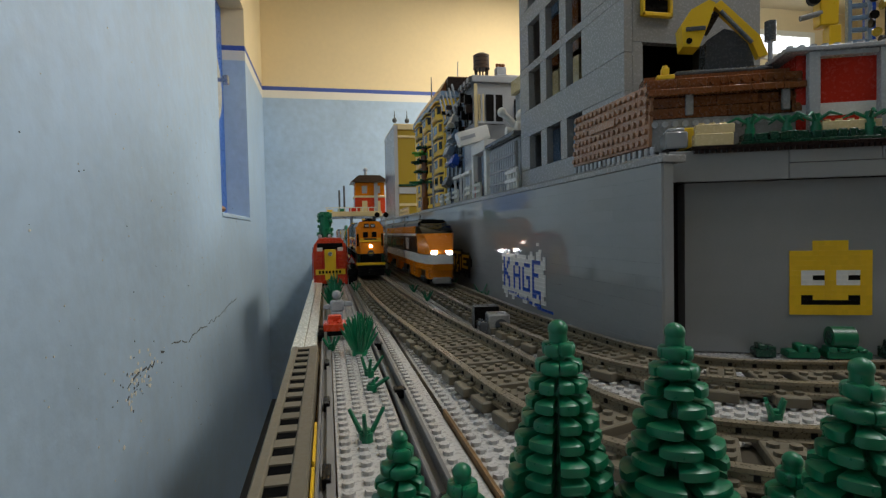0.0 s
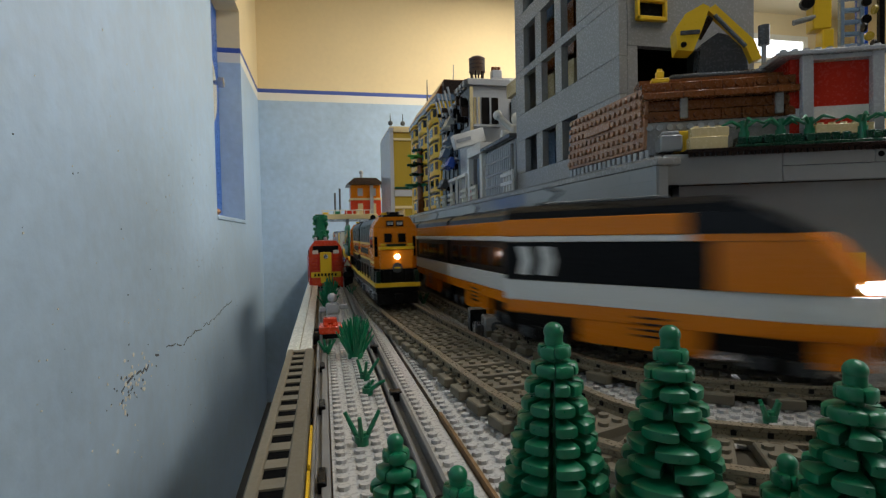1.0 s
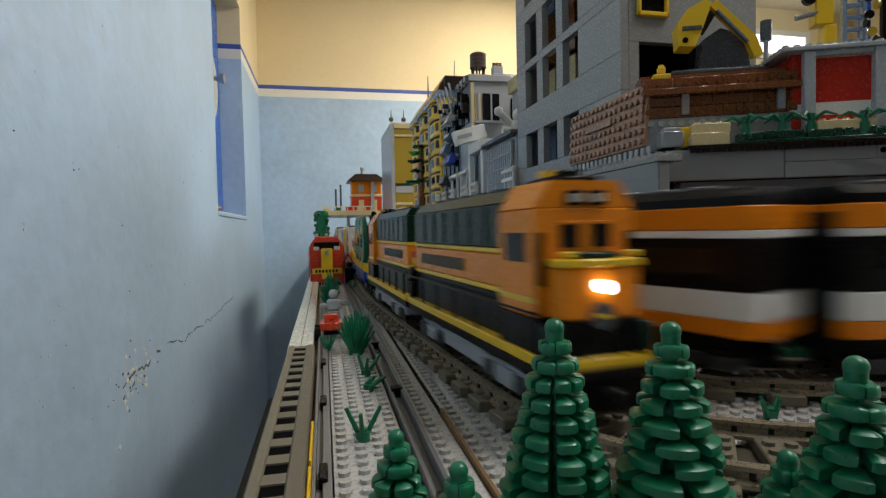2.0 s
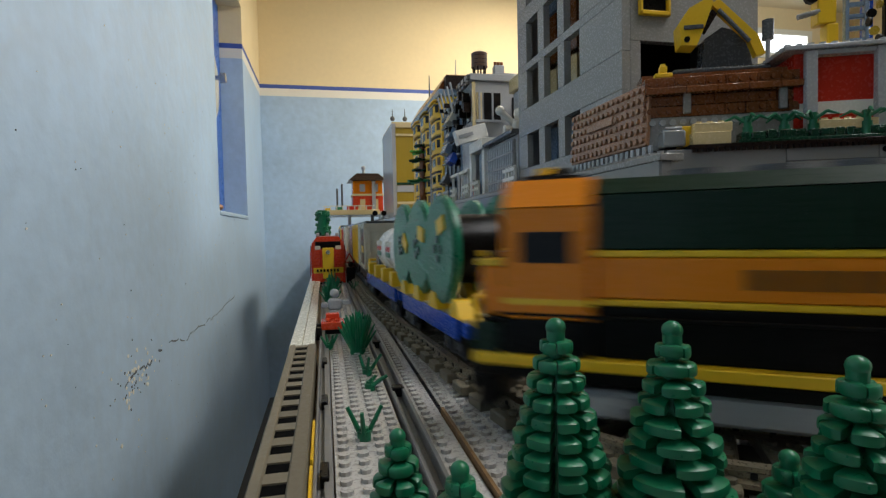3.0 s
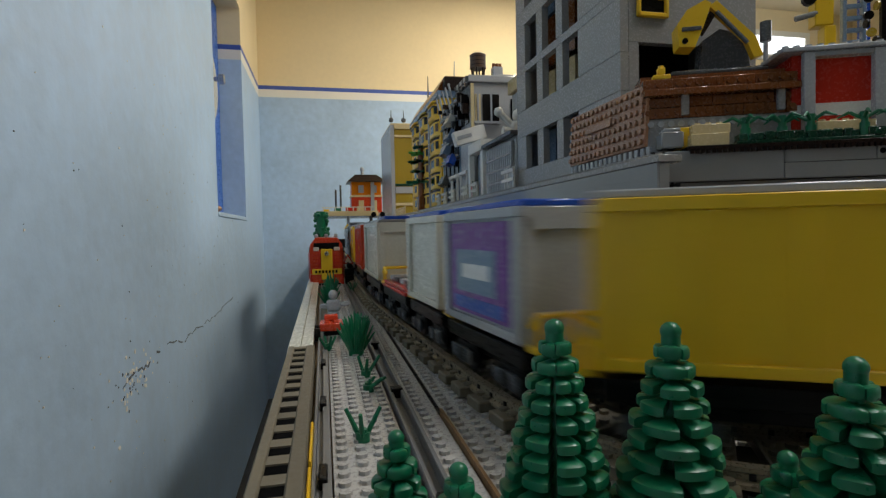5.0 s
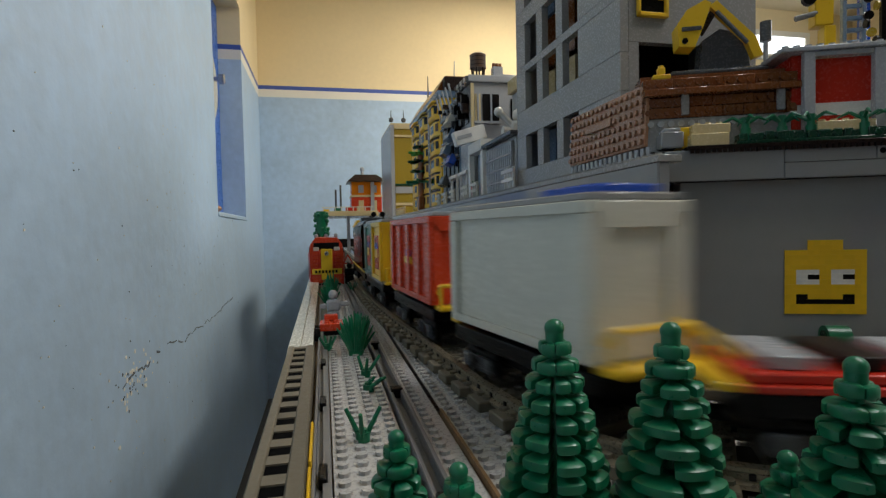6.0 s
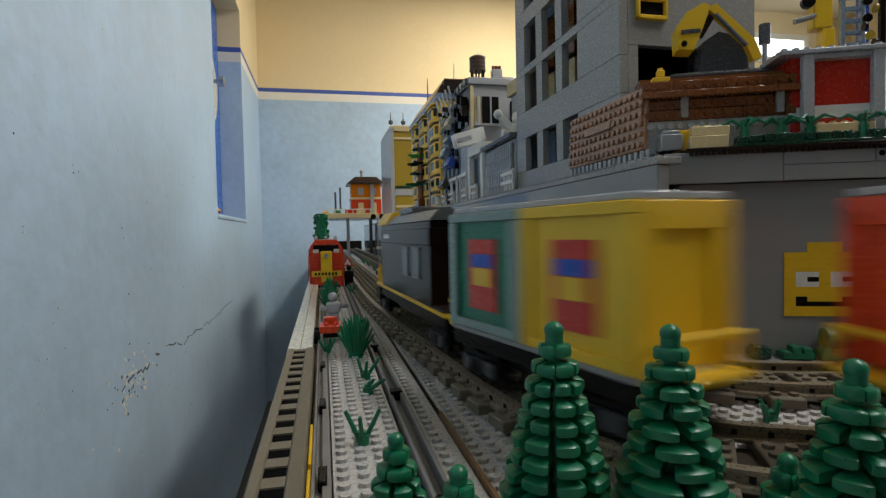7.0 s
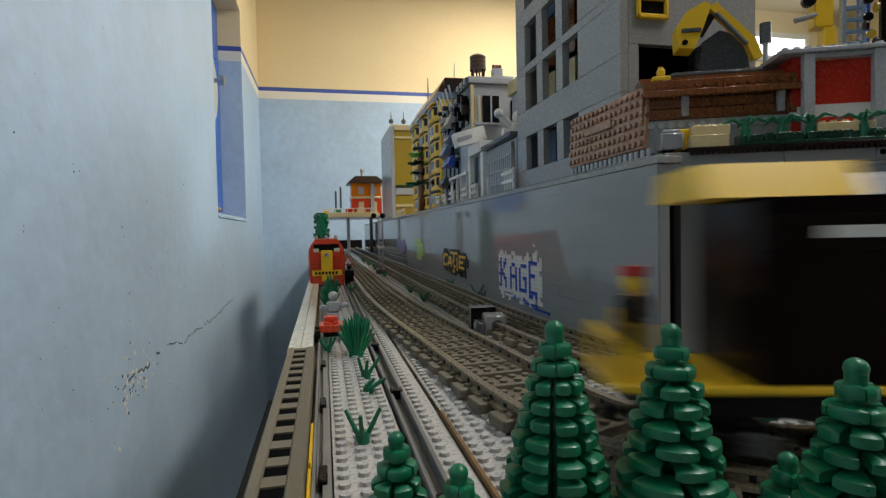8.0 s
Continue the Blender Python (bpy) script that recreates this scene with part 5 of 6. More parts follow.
    bmesh.ops.scale(d, vec=(1.35, 1.35, 1.35), verts=d.verts)
    tagged(part("toy_robot", d, M_WHITE), "white toy robot doll on the garage roof", "toy doll").matrix_basis = pose(0.274, 0.715, 0.2285)
    r = thing("roof_box", "orange and yellow bricks on the garage roof", "bricks", pose(0.306, 0.70, 0.2285))
    part("brick", box(NB(), -0.010, 0.010, -0.008, 0.008, 0, 0.0096, 0.0005), M_ORANGE, r)
    part("brick", box(NB(), -0.014, 0.012, -0.008, 0.008, 0.0098, 0.018, 0.0005), M_YELLOW, r)
    # street furniture, fences, table and chairs
    fence(0.2475, 0.665, 4, 0.011, 0.030, M_WHITE, "white plastic picket fence beside the tower")
    for yy in (0.835, 0.895, 0.99, 1.06, 1.12):
        fence(0.2475, yy, 3, 0.012, 0.026, M_AGED, "off-white plastic picket fence on the wall top")
    fence(0.2475, 1.62, 9, 0.024, 0.024, M_TAN, "tan plastic picket fence along the street")
    p = thing("flower_pot", "red flower pot with green sprig", "flower pot", pose(0.2545, 0.875, Z))
    part("pot", cyl(NB(), (0, 0, 0), 0.006, 0.022, n=12, r2=0.007), M_RED, p)
    part("sprig", rod(rod(NB(), (0, 0, 0.020), (0.003, -0.004, 0.031), 0.002, 6, 0.001), (0, 0, 0.020), (-0.004, 0.003, 0.030), 0.002, 6, 0.001), M_GREEN, p)
    for k in range(2):
        b = thing("market_stall", "small white market stall on legs", "toy stall", pose(0.262, 0.93 + 0.07 * k, Z))
        part("top", box(NB(), -0.016, 0.018, -0.028, 0.028, 0.047, 0.053, 0.001), M_WHITE, b)
        for sx in (-0.012, 0.012):
            for sy in (-0.022, 0.022):
                part("leg", box(NB(), sx - 0.002, sx + 0.002, sy - 0.002, sy + 0.002, 0, 0.047), M_WHITE, b)
    # layered toy tree
    t = thing("layered_tree", "brown-trunked toy tree with flat green leaf layers", "toy tree", pose(0.2440, 1.318, 0.1480))
    part("trunk", cyl(box(NB(), -0.010, 0.010, -0.012, 0.012, 0, 0.034, 0.002), (0, 0, 0.034), 0.0095, 0.125, n=12, r2=0.0075), M_BROWN, t)
    rr = random.Random(5)
    for k, (z, r) in enumerate(((0.070, 0.045), (0.096, 0.030), (0.122, 0.036), (0.140, 0.030), (0.158, 0.022))):
        bm = NB()
        for i in range(9):
            a = i * 0.7 + k
            rod(bm, (0, 0, z), (math.cos(a) * r * rr.uniform(0.7, 1.1), math.sin(a) * r * rr.uniform(0.7, 1.1), z + rr.uniform(-0.004, 0.004)), 0.0045, 6, 0.003)
        part("leaf_layer", bm, M_BRIGHTGREEN if k == 3 else M_GREEN if k == 0 else M_DKGREEN, t)


city_row()

# ---- trains: x forward, z up, rails at RAIL_TOP ----
CARS = []


def rolling(name, label, cat, line, front, rear, speed, group):
    c = thing(name, label, cat, group=group)
    CARS.append((c, line, (front + rear) / 2, front - rear, speed))
    return c, front - rear


def bogie(c, x, ln=0.040, mat=None, w=0.020):
    mat = mat or M_BLACK
    b = part("bogie", box(box(NB(), x - ln / 2, x + ln / 2, -w, w, 0.019, 0.027, 0.0008), x - ln * 0.18, x + ln * 0.18, -w - 0.003, w + 0.003, 0.016, 0.025, 0.0008), mat, c)
    for dx in (-ln * 0.33, ln * 0.33):
        for sy in (-1, 1):
            bm = cyl(NB(), (x + dx, sy * 0.0178 - 0.002, RAIL_TOP + 0.0082), 0.0085, 0.004, "Y", 16)
            cyl(bm, (x + dx, sy * 0.0198 - 0.0008, RAIL_TOP + 0.0082), 0.0035, 0.0016, "Y", 10)
            part("wheel", bm, M_BLACK, b)
            part("axle_box", box(NB(), x + dx - 0.004, x + dx + 0.004, sy * (w + 0.0025) - 0.0015, sy * (w + 0.0025) + 0.0015, 0.017, 0.025, 0.0006), M_DGREY, b)


def coupler(c, x, s):
    part("coupler", box(box(NB(), min(x, x + s * 0.010), max(x, x + s * 0.010), -0.003, 0.003, 0.022, 0.027, 0.0006), min(x + s * 0.007, x + s * 0.011), max(x + s * 0.007, x + s * 0.011), -0.005, 0.005, 0.019, 0.029, 0.001), M_BLACK, c)


def nose_x(z, xf):
    pts = [(0.036, xf - 0.004), (0.046, xf), (0.058, xf - 0.001), (0.068, xf - 0.006), (0.086, xf - 0.022), (0.098, xf - 0.042), (0.1035, xf - 0.055), (0.112, xf - 0.078)]
    for (a, p), (b, q) in zip(pts, pts[1:]):
        if z <= b:
            return p + (q - p) * (z - a) / (b - a)
    return pts[-1][1]


def layer(c, name, mat, x0, x1, z0, z1, w, nose=None, label="", roofed=False):
    """One colour band of a car's side; with a nose it tapers to the front."""
    bm = NB()
    if nose is None:
        if roofed:
            prism(bm, [(-w, z0), (w, z0), (w * 0.97, z0 + (z1 - z0) * 0.5), (w * 0.72, z1), (-w * 0.72, z1), (-w * 0.97, z0 + (z1 - z0) * 0.5)], x0, x1, "X")
        else:
            box(bm, x0, x1, -w, w, z0, z1, 0.0005)
    else:
        a0, a1 = nose_x(z0, nose), nose_x(z1, nose)
        lo = [x0] + [x0 + (a0 - x0) * k for k in (0.5, 0.7, 0.8, 0.88, 0.95)] + [a0]
        hi = [x0] + [x0 + (a1 - x0) * k for k in (0.5, 0.7, 0.8, 0.88, 0.95)] + [a1]
        prism(bm, [(p, z0) for p in lo] + [(p, z1) for p in hi[::-1]], -w, w, "Y")
        for v in bm.verts:
            f = max(0.0, (v.co.x - (nose - 0.060)) / 0.060)
            v.co.y *= 1 - 0.42 * f ** 2.2
            if roofed and v.co.z > z0 + 0.001:
                v.co.y *= 0.8
    part(name, bm, mat, c, label)


def passenger(front, rear, head=False, tail=False):
    lab = "streamlined orange, black and white express power car with glowing lights" if head else "orange, black and white express passenger coach with dark windows"
    c, L = rolling("power_car" if head or tail else "passenger_coach", lab, "train car", FAR, front, rear, 0.61, "express train")
    h, w, n = L / 2, 0.026, (L / 2 if head else None)
    bands = [("lower_panel", M_ORANGE, 0.0400, 0.0485, "orange lower panel"), ("white_stripe", M_WHITE, 0.0487, 0.062, "white stripe"), ("window_band", M_BLACK, 0.0622, 0.0878, "black window band"),
             ("thin_stripe", M_WHITE, 0.088, 0.0918, "thin white stripe"), ("upper_panel", M_ORANGE, 0.092, 0.1035, "orange upper panel")]
    for nm, mat, z0, z1, lb in bands:
        ww = w - (0.0012 if nm == "window_band" else 0)
        if head and z0 > 0.06:
            xs = h - 0.090 + (0.0878 - z0) * 0.5
            layer(c, nm, mat, -h, xs, z0, z1, ww, None, lb)
            layer(c, "nose_panel" if z0 < 0.091 else "windscreen", M_ORANGE if z0 < 0.091 else M_GLASSY, xs + 0.0002, h, z0, z1, w, n, "orange sloping nose" if z0 < 0.091 else "black windscreen")
        else:
            layer(c, nm, mat, -h, h, z0, z1, ww, n if z0 > 0.045 or head else None, lb)
    layer(c, "roof", M_BLACK, -h + 0.002, h - 0.002 if not head else h - 0.075, 0.1037, 0.1125, w - 0.001, None, "black rounded roof", True)
    for k in range(6):
        x = -h + 0.02 + k * (L - (0.13 if head else 0.04)) / 6
        part("roof_rib", box(NB(), x, x + 0.012, -0.014, 0.014, 0.1126, 0.1148, 0.0006), M_DGREY, c)
    if head:
        layer(c, "windscreen", M_GLASSY, h - 0.078, h, 0.1037, 0.109, w - 0.004, n, "black windscreen")
        for sy in (-1, 1):
            part("headlight", box(NB(), h - 0.0115, h - 0.0035, sy * 0.0115 - 0.0042, sy * 0.0115 + 0.0042, 0.0595, 0.0672, 0.001), M_LAMP, c, "glowing white headlight")
            for k in range(2):
                x = -h + 0.012 + k * 0.019
                part("chevron", prism(NB(), [(x, 0.066), (x + 0.010, 0.066), (x + 0.013, 0.0755), (x + 0.010, 0.085), (x, 0.085), (x + 0.003, 0.0755)], sy * 0.0252 - 0.0004, sy * 0.0252 + 0.0004, "Y"), M_WHITE, c, "white chevron")
        part("buffer_beam", box(NB(), h - 0.016, h - 0.004, -0.014, 0.014, 0.020, 0.0298, 0.002), M_MGREY, c)
    else:
        for sy in (-1, 1):
            for k in range(5):
                x = -h + 0.016 + k * (L - 0.03) / 5
                part("window", box(NB(), x, x + (L - 0.03) / 5 - 0.008, sy * 0.0251 - 0.0004, sy * 0.0251 + 0.0004, 0.067, 0.083, 0.0003), M_GLASSY, c, "dark glossy window")
    for sy in (-1, 1):
        for k in range(4):
            part("vent_slat", box(NB(), -0.010, 0.010, sy * 0.0262 - 0.0004, sy * 0.0262 + 0.0004, 0.033 + k * 0.0035, 0.0342 + k * 0.0035), M_DKBROWN, c)
    part("underframe", box(NB(), -h + 0.004, h - 0.014, -0.0185, 0.0185, 0.0290, 0.0398), M_BLACK, c)
    part("skirt", box(NB(), -h + 0.062, h - (0.085 if head else 0.062), -0.0255, 0.0255, 0.0250, 0.0398, 0.0006), M_ORANGE, c, "orange skirt between the wheels")
    if head:
        part("nose_skirt", prism(NB(), [(h - 0.030, -0.0215), (h - 0.012, -0.0175), (h - 0.008, -0.010), (h - 0.008, 0.010), (h - 0.012, 0.0175), (h - 0.030, 0.0215)], 0.0270, 0.0398, "Z"), M_ORANGE, c, "orange nose skirt")
    part("pantograph", rod(rod(NB(), (-h + 0.02, 0, 0.113), (-h + 0.034, 0, 0.122), 0.0012, 6), (-h + 0.034, 0, 0.122), (-h + 0.02, 0, 0.126), 0.0012, 6), M_DGREY, c)
    part("gangway", box(NB(), -h - 0.005, -h - 0.0002, -0.017, 0.017, 0.030, 0.100, 0.001), M_BLACK, c)
    for o in c.children:
        for v in o.data.vertices:
            v.co.z = 0.095 + (v.co.z - 0.095) * 1.08
    bogie(c, h - 0.045 if head else h - 0.03), bogie(c, -h + 0.03)
    return c


passenger(4.216, 3.990, head=True)
passenger(3.980, 3.784), passenger(3.774, 3.572), passenger(3.562, 3.360)
passenger(3.350, 3.100, tail=True)


def loco(front, rear, flip=False):
    c, L = rolling("diesel_locomotive", "orange, dark green and black freight locomotive with yellow lines", "locomotive", NEAR, front, rear, 0.40, "freight locomotives")
    h, s, w = L / 2, (-1 if flip else 1), 0.025

    def X(a, b):
        return (min(s * a, s * b), max(s * a, s * b))

    def slab(nm, mat, a, b, z0, z1, ww, bev=0.0006, label="", par=None):
        x0, x1 = X(a, b)
        return part(nm, box(NB(), x0, x1, -ww, ww, z0, z1, bev), mat, par or c, label)
    slab("frame_sill", M_YELLOW, -h, h, 0.0355, 0.0405, w + 0.001, label="yellow sill stripe")
    slab("frame", M_BLACK, -h, h, 0.0300, 0.0353, w)
    slab("tank", M_LGREY, -0.035, 0.035, 0.0170, 0.0298, w - 0.003, 0.002, "light grey fuel tank")
    slab("lower_hood", M_BLACK, -h + 0.010, h - 0.052, 0.0407, 0.0620, w - 0.004)
    slab("line_low", M_YELLOW, -h + 0.010, h - 0.052, 0.0622, 0.0650, w - 0.0036, label="yellow line")
    slab("mid_hood", M_LOCO, -h + 0.010, h - 0.052, 0.0652, 0.0820, w - 0.004)
    slab("line_high", M_YELLOW, -h + 0.010, h - 0.052, 0.0822, 0.0850, w - 0.0036, label="yellow line")
    slab("upper_hood", M_HOOD, -h + 0.010, h - 0.052, 0.0852, 0.1080, w - 0.004)
    x0, x1 = X(-h + 0.012, h - 0.052)
    part("roof", prism(NB(), [(-0.021, 0.1082), (0.021, 0.1082), (0.016, 0.1145), (-0.016, 0.1145)], x0, x1, "X"), M_HOOD, c)
    for k in range(5):
        x = -h + 0.03 + k * 0.028
        part("roof_fan", cyl(NB(), (s * x, 0, 0.1146), 0.009, 0.003, n=14), M_DGREY, c)
    for sy in (-1, 1):
        for k in range(6):
            a, b = X(-h + 0.022 + k * 0.024, -h + 0.040 + k * 0.024)
            part("hood_door", box(NB(), a, b, sy * (w - 0.0036) - 0.0005, sy * (w - 0.0036) + 0.0005, 0.0862, 0.1066), M_HOOD, c)
        for k in range(9):
            a, b = X(-h + 0.030 + k * 0.011, -h + 0.0365 + k * 0.011)
            part("lettering_bar", box(NB(), a, b, sy * (w - 0.0036) - 0.0006, sy * (w - 0.0036) + 0.0006, 0.070, 0.0775), M_HOOD, c, "dark lettering bar")
        for k in range(7):
            x = s * (-h + 0.008 + k * (L - 0.02) / 6)
            part("handrail_post", rod(NB(), (x, sy * (w - 0.0002), 0.0405), (x, sy * (w - 0.0002), 0.058), 0.0008, 6), M_BLACK, c)
        part("handrail", rod(NB(), (s * (-h + 0.008), sy * (w - 0.0002), 0.058), (s * (h - 0.012), sy * (w - 0.0002), 0.058), 0.0008, 6), M_BLACK, c)
    # cab and short nose
    cab = slab("cab", M_LOCO, h - 0.0515, h - 0.014, 0.0560, 0.1035, w, 0.0008, "orange cab")
    slab("cab_base", M_BLACK, h - 0.0515, h - 0.014, 0.0407, 0.0558, w)
    x0, x1 = X(h - 0.0510, h - 0.0145)
    part("cab_roof", prism(NB(), [(-w, 0.1037), (w, 0.1037), (0.017, 0.1155), (-0.017, 0.1155)], x0, x1, "X"), M_LOCO, c)
    xf = s * (h - 0.0138)
    for sy in (-1, 1):
        part("cab_window", box(NB(), xf - 0.0005, xf + 0.0005, *sorted((sy * 0.0035, sy * 0.0125)), 0.0862, 0.0962), M_GLASSY, cab, "dark cab window")
        part("window_hood", box(NB(), *sorted((xf, xf + s * 0.0016)), *sorted((sy * 0.0030, sy * 0.0130)), 0.0964, 0.0978, 0.0003), M_LOCO, cab)
        # flat black panel painted for the shade in the open doorway
        part("front_door", box(NB(), xf - 0.0005, xf + 0.0005, *sorted((sy * 0.0205, sy * 0.0240)), 0.0700, 0.0930), M_PIT, cab, "flat black panel for the dark door opening")
        nb = part("number_board", box(NB(), *sorted((xf, xf + s * 0.0014)), *sorted((sy * 0.0012, sy * 0.0100)), 0.1044, 0.1112, 0.0004), M_BLACK, cab, "black number board")
        for k in range(3):
            y0 = sy * 0.0026 + sy * k * 0.0022
            part("number_bar", box(NB(), *sorted((xf + s * 0.0014, xf + s * 0.0018)), *sorted((y0, y0 + sy * 0.0014)), 0.1060, 0.1096), M_AGED, nb, "pale number bar")
    for sy in (-1, 1):
        a, b = X(h - 0.044, h - 0.022)
        part("cab_window", box(NB(), a, b, sy * w - 0.0005, sy * w + 0.0005, 0.0800, 0.0930), M_GLASSY, cab, "dark cab window")
        part("cab_stripe", box(NB(), *X(h - 0.0515, h - 0.014), sy * w - 0.0003, sy * w + 0.0004, 0.0622, 0.0648), M_YELLOW, cab)
    slab("nose", M_LOCO, h - 0.0136, h - 0.002, 0.0560, 0.0780, 0.0190, 0.001, "orange low nose")
    slab("nose_cap", M_YELLOW, h - 0.0136, h - 0.0005, 0.0782, 0.0815, 0.0195, 0.0006, "yellow nose cap")
    slab("anti_glare_plate", M_HOOD, h - 0.0136, h - 0.004, 0.0817, 0.0842, 0.0110, 0.0006, "dark plate on the nose")
    for sy in (-1, 1):
        part("nose_lamp", box(NB(), *X(h - 0.004, h - 0.0012), *sorted((sy * 0.0125, sy * 0.0185)), 0.0822, 0.0850, 0.0006), M_YELLOW, c)
        part("step", box(NB(), *X(h - 0.012, h + 0.0005), *sorted((sy * 0.0195, sy * 0.0245)), 0.0407, 0.0540, 0.0006), M_HOOD, c)
        for k in range(2):
            part("front_rail", rod(NB(), (s * (h - 0.001), sy * (0.0085 + 0.008 * k), 0.0405), (s * (h - 0.001), sy * (0.0085 + 0.008 * k), 0.0550), 0.0008, 6), M_BLACK, c)
    part("roof_unit", box(box(NB(), *X(h - 0.046, h - 0.020), -0.012, 0.012, 0.1156, 0.1180, 0.0006), *X(h - 0.040, h - 0.026), -0.004, 0.006, 0.1181, 0.1215, 0.0006), M_BLACK, c)
    part("antenna_dome", cyl(NB(), (s * (h - 0.030), -0.010, 0.1180), 0.0035, 0.003, n=12), M_YELLOW, c)
    slab("nose_base", M_BLACK, h - 0.0136, h - 0.002, 0.0407, 0.0558, 0.0190)
    part("headlight", cyl(NB(), (s * (h - 0.002) - (0 if s > 0 else 0.003), 0, 0.0700), 0.0028, 0.003, "X", 14), M_LAMP2 if not flip else M_STEEL, c, "glowing headlight" if not flip else "unlit headlight")
    part("emblem", cyl(NB(), (s * (h - 0.002) - (0 if s > 0 else 0.0012), 0, 0.0575), 0.0058, 0.0012, "X", 16), M_DGREY, c, "round dark emblem")
    part("emblem_bar", box(NB(), *X(h - 0.0008, h - 0.0002), -0.0035, 0.0035, 0.0567, 0.0583), M_YELLOW, c)
    slab("pilot", M_BLACK, h - 0.012, h - 0.001, 0.0160, 0.0298, 0.0235, 0.001)
    for k in range(3):
        part("horn", cyl(NB(), (s * (h - 0.03), -0.006 + 0.006 * k, 0.1157), 0.002, 0.006, n=8), M_DGREY, c)
    bogie(c, h - 0.055, 0.058, M_LGREY), bogie(c, -h + 0.055, 0.058, M_LGREY)
    coupler(c, h - 0.002, 1), coupler(c, -h + 0.002, -1)
    return c


def doll_rider(label, mat, line, s, speed, z, lat=0.0):
    d = box(box(NB(), -0.004, 0.004, -0.0075, 0.0075, 0, 0.013, 0.001), -0.0045, 0.0045, -0.008, 0.008, 0.013, 0.025, 0.002)
    ball(d, (0, 0, 0.030), 0.005)
    cyl(d, (0, 0, 0.033), 0.0055, 0.004, n=12)
    bmesh.ops.transform(d, verts=d.verts, matrix=Matrix.Translation((0, lat, z)))
    o = tagged(part("toy_doll", d, mat), label, "toy doll")
    o.data.materials.append(M_RED), o.data.materials.append(M_DKBROWN)
    for f in o.data.polygons:
        f.material_index = 1 if f.center.z > z + 0.0328 else 2 if f.center.z < z + 0.0245 else 0
    CARS.append((o, line, s, 0.08, speed))


doll_rider("toy doll in dark clothes with red cap on the locomotive", M_YELLOW, NEAR, 3.808, 0.40, 0.0407, -0.018)
loco(4.04, 3.802), loco(3.794, 3.561, flip=True)
FG = "freight cars"


def underframe(c, L, mat=None, rails=True, sill=None, end_mat=None):
    h = L / 2
    part("underframe", box(box(NB(), -h, h, -0.0235, 0.0235, 0.0300, 0.0385, 0.0006), -h * 0.5, h * 0.5, -0.014, 0.014, 0.022, 0.0299, 0.0008), mat or M_BLACK, c)
    if sill:
        part("sill", box(NB(), -h, h, -0.0250, 0.0250, 0.0387, 0.0415, 0.0005), sill, c)
    bl = min(0.036, L * 0.28)
    bogie(c, h - bl * 0.75, bl), bogie(c, -h + bl * 0.75, bl)
    coupler(c, h, 1), coupler(c, -h, -1)
    if rails:
        m = end_mat or M_YELLOW
        for e in (-1, 1):
            g = part("end_railing", box(NB(), *sorted((e * h, e * (h + 0.010))), -0.022, 0.022, 0.0385, 0.0415, 0.0006), m, c, "yellow end platform")
            for y in (-0.020, 0.020):
                part("railing_post", rod(NB(), (e * (h + 0.008), y, 0.0415), (e * (h + 0.008), y, 0.056), 0.0014, 6), m, g)
                part("railing_stay", rod(NB(), (e * (h + 0.008), y, 0.056), (e * (h + 0.001), y, 0.050), 0.0014, 6), m, g)
            part("railing_bar", rod(NB(), (e * (h + 0.008), -0.020, 0.056), (e * (h + 0.008), 0.020, 0.056), 0.0014, 6), m, g)


def container(c, x0, x1, mat, z0=0.0417, z1=0.1055, w=0.0255, ribs=0, end_recess=True, top=None, rib_mat=None):
    """A box body with recessed sides between posts and recessed ends."""
    b = part("body", box(NB(), x0 + 0.0025, x1 - 0.0025, -w + 0.0022, w - 0.0022, z0, z1 - 0.0005), mat, c, smooth=False)
    fm = rib_mat or mat
    for sy in (-1, 1):
        n = ribs + 2
        for k in range(n):
            x = x0 + 0.004 + (x1 - x0 - 0.008) * k / (n - 1)
            part("side_post", box(NB(), x - 0.004, x + 0.004, sy * (w - 0.0009) - 0.0013, sy * (w - 0.0009) + 0.0013, z0, z1 - 0.0052, 0.0004), fm, b)
        part("side_rail", box(NB(), x0, x1, sy * (w - 0.0009) - 0.0013, sy * (w - 0.0009) + 0.0013, z1 - 0.005, z1, 0.0004), fm, b)
        part("side_rail", box(NB(), x0 + 0.0082, x1 - 0.0082, sy * (w - 0.0012) - 0.0013, sy * (w - 0.0012) + 0.0013, z0, z0 + 0.0045, 0.0004), fm, b)
    for e, x in ((-1, x0), (1, x1)):
        for sy in (-1, 1):
            part("end_post", box(NB(), *sorted((x, x - e * 0.0027)), *sorted((sy * (w - 0.0025), sy * (w - 0.0085))), z0, z1 - 0.0052, 0.0004), fm, b)
        part("end_rail", box(NB(), *sorted((x, x - e * 0.0027)), -w + 0.0025, w - 0.0025, z1 - 0.011, z1 - 0.0002, 0.0004), fm, b)
    part("roof", box(NB(), x0 + 0.001, x1 - 0.001, -w + 0.0025, w - 0.0025, z1, z1 + 0.0032, 0.0006), top or mat, b)
    return b


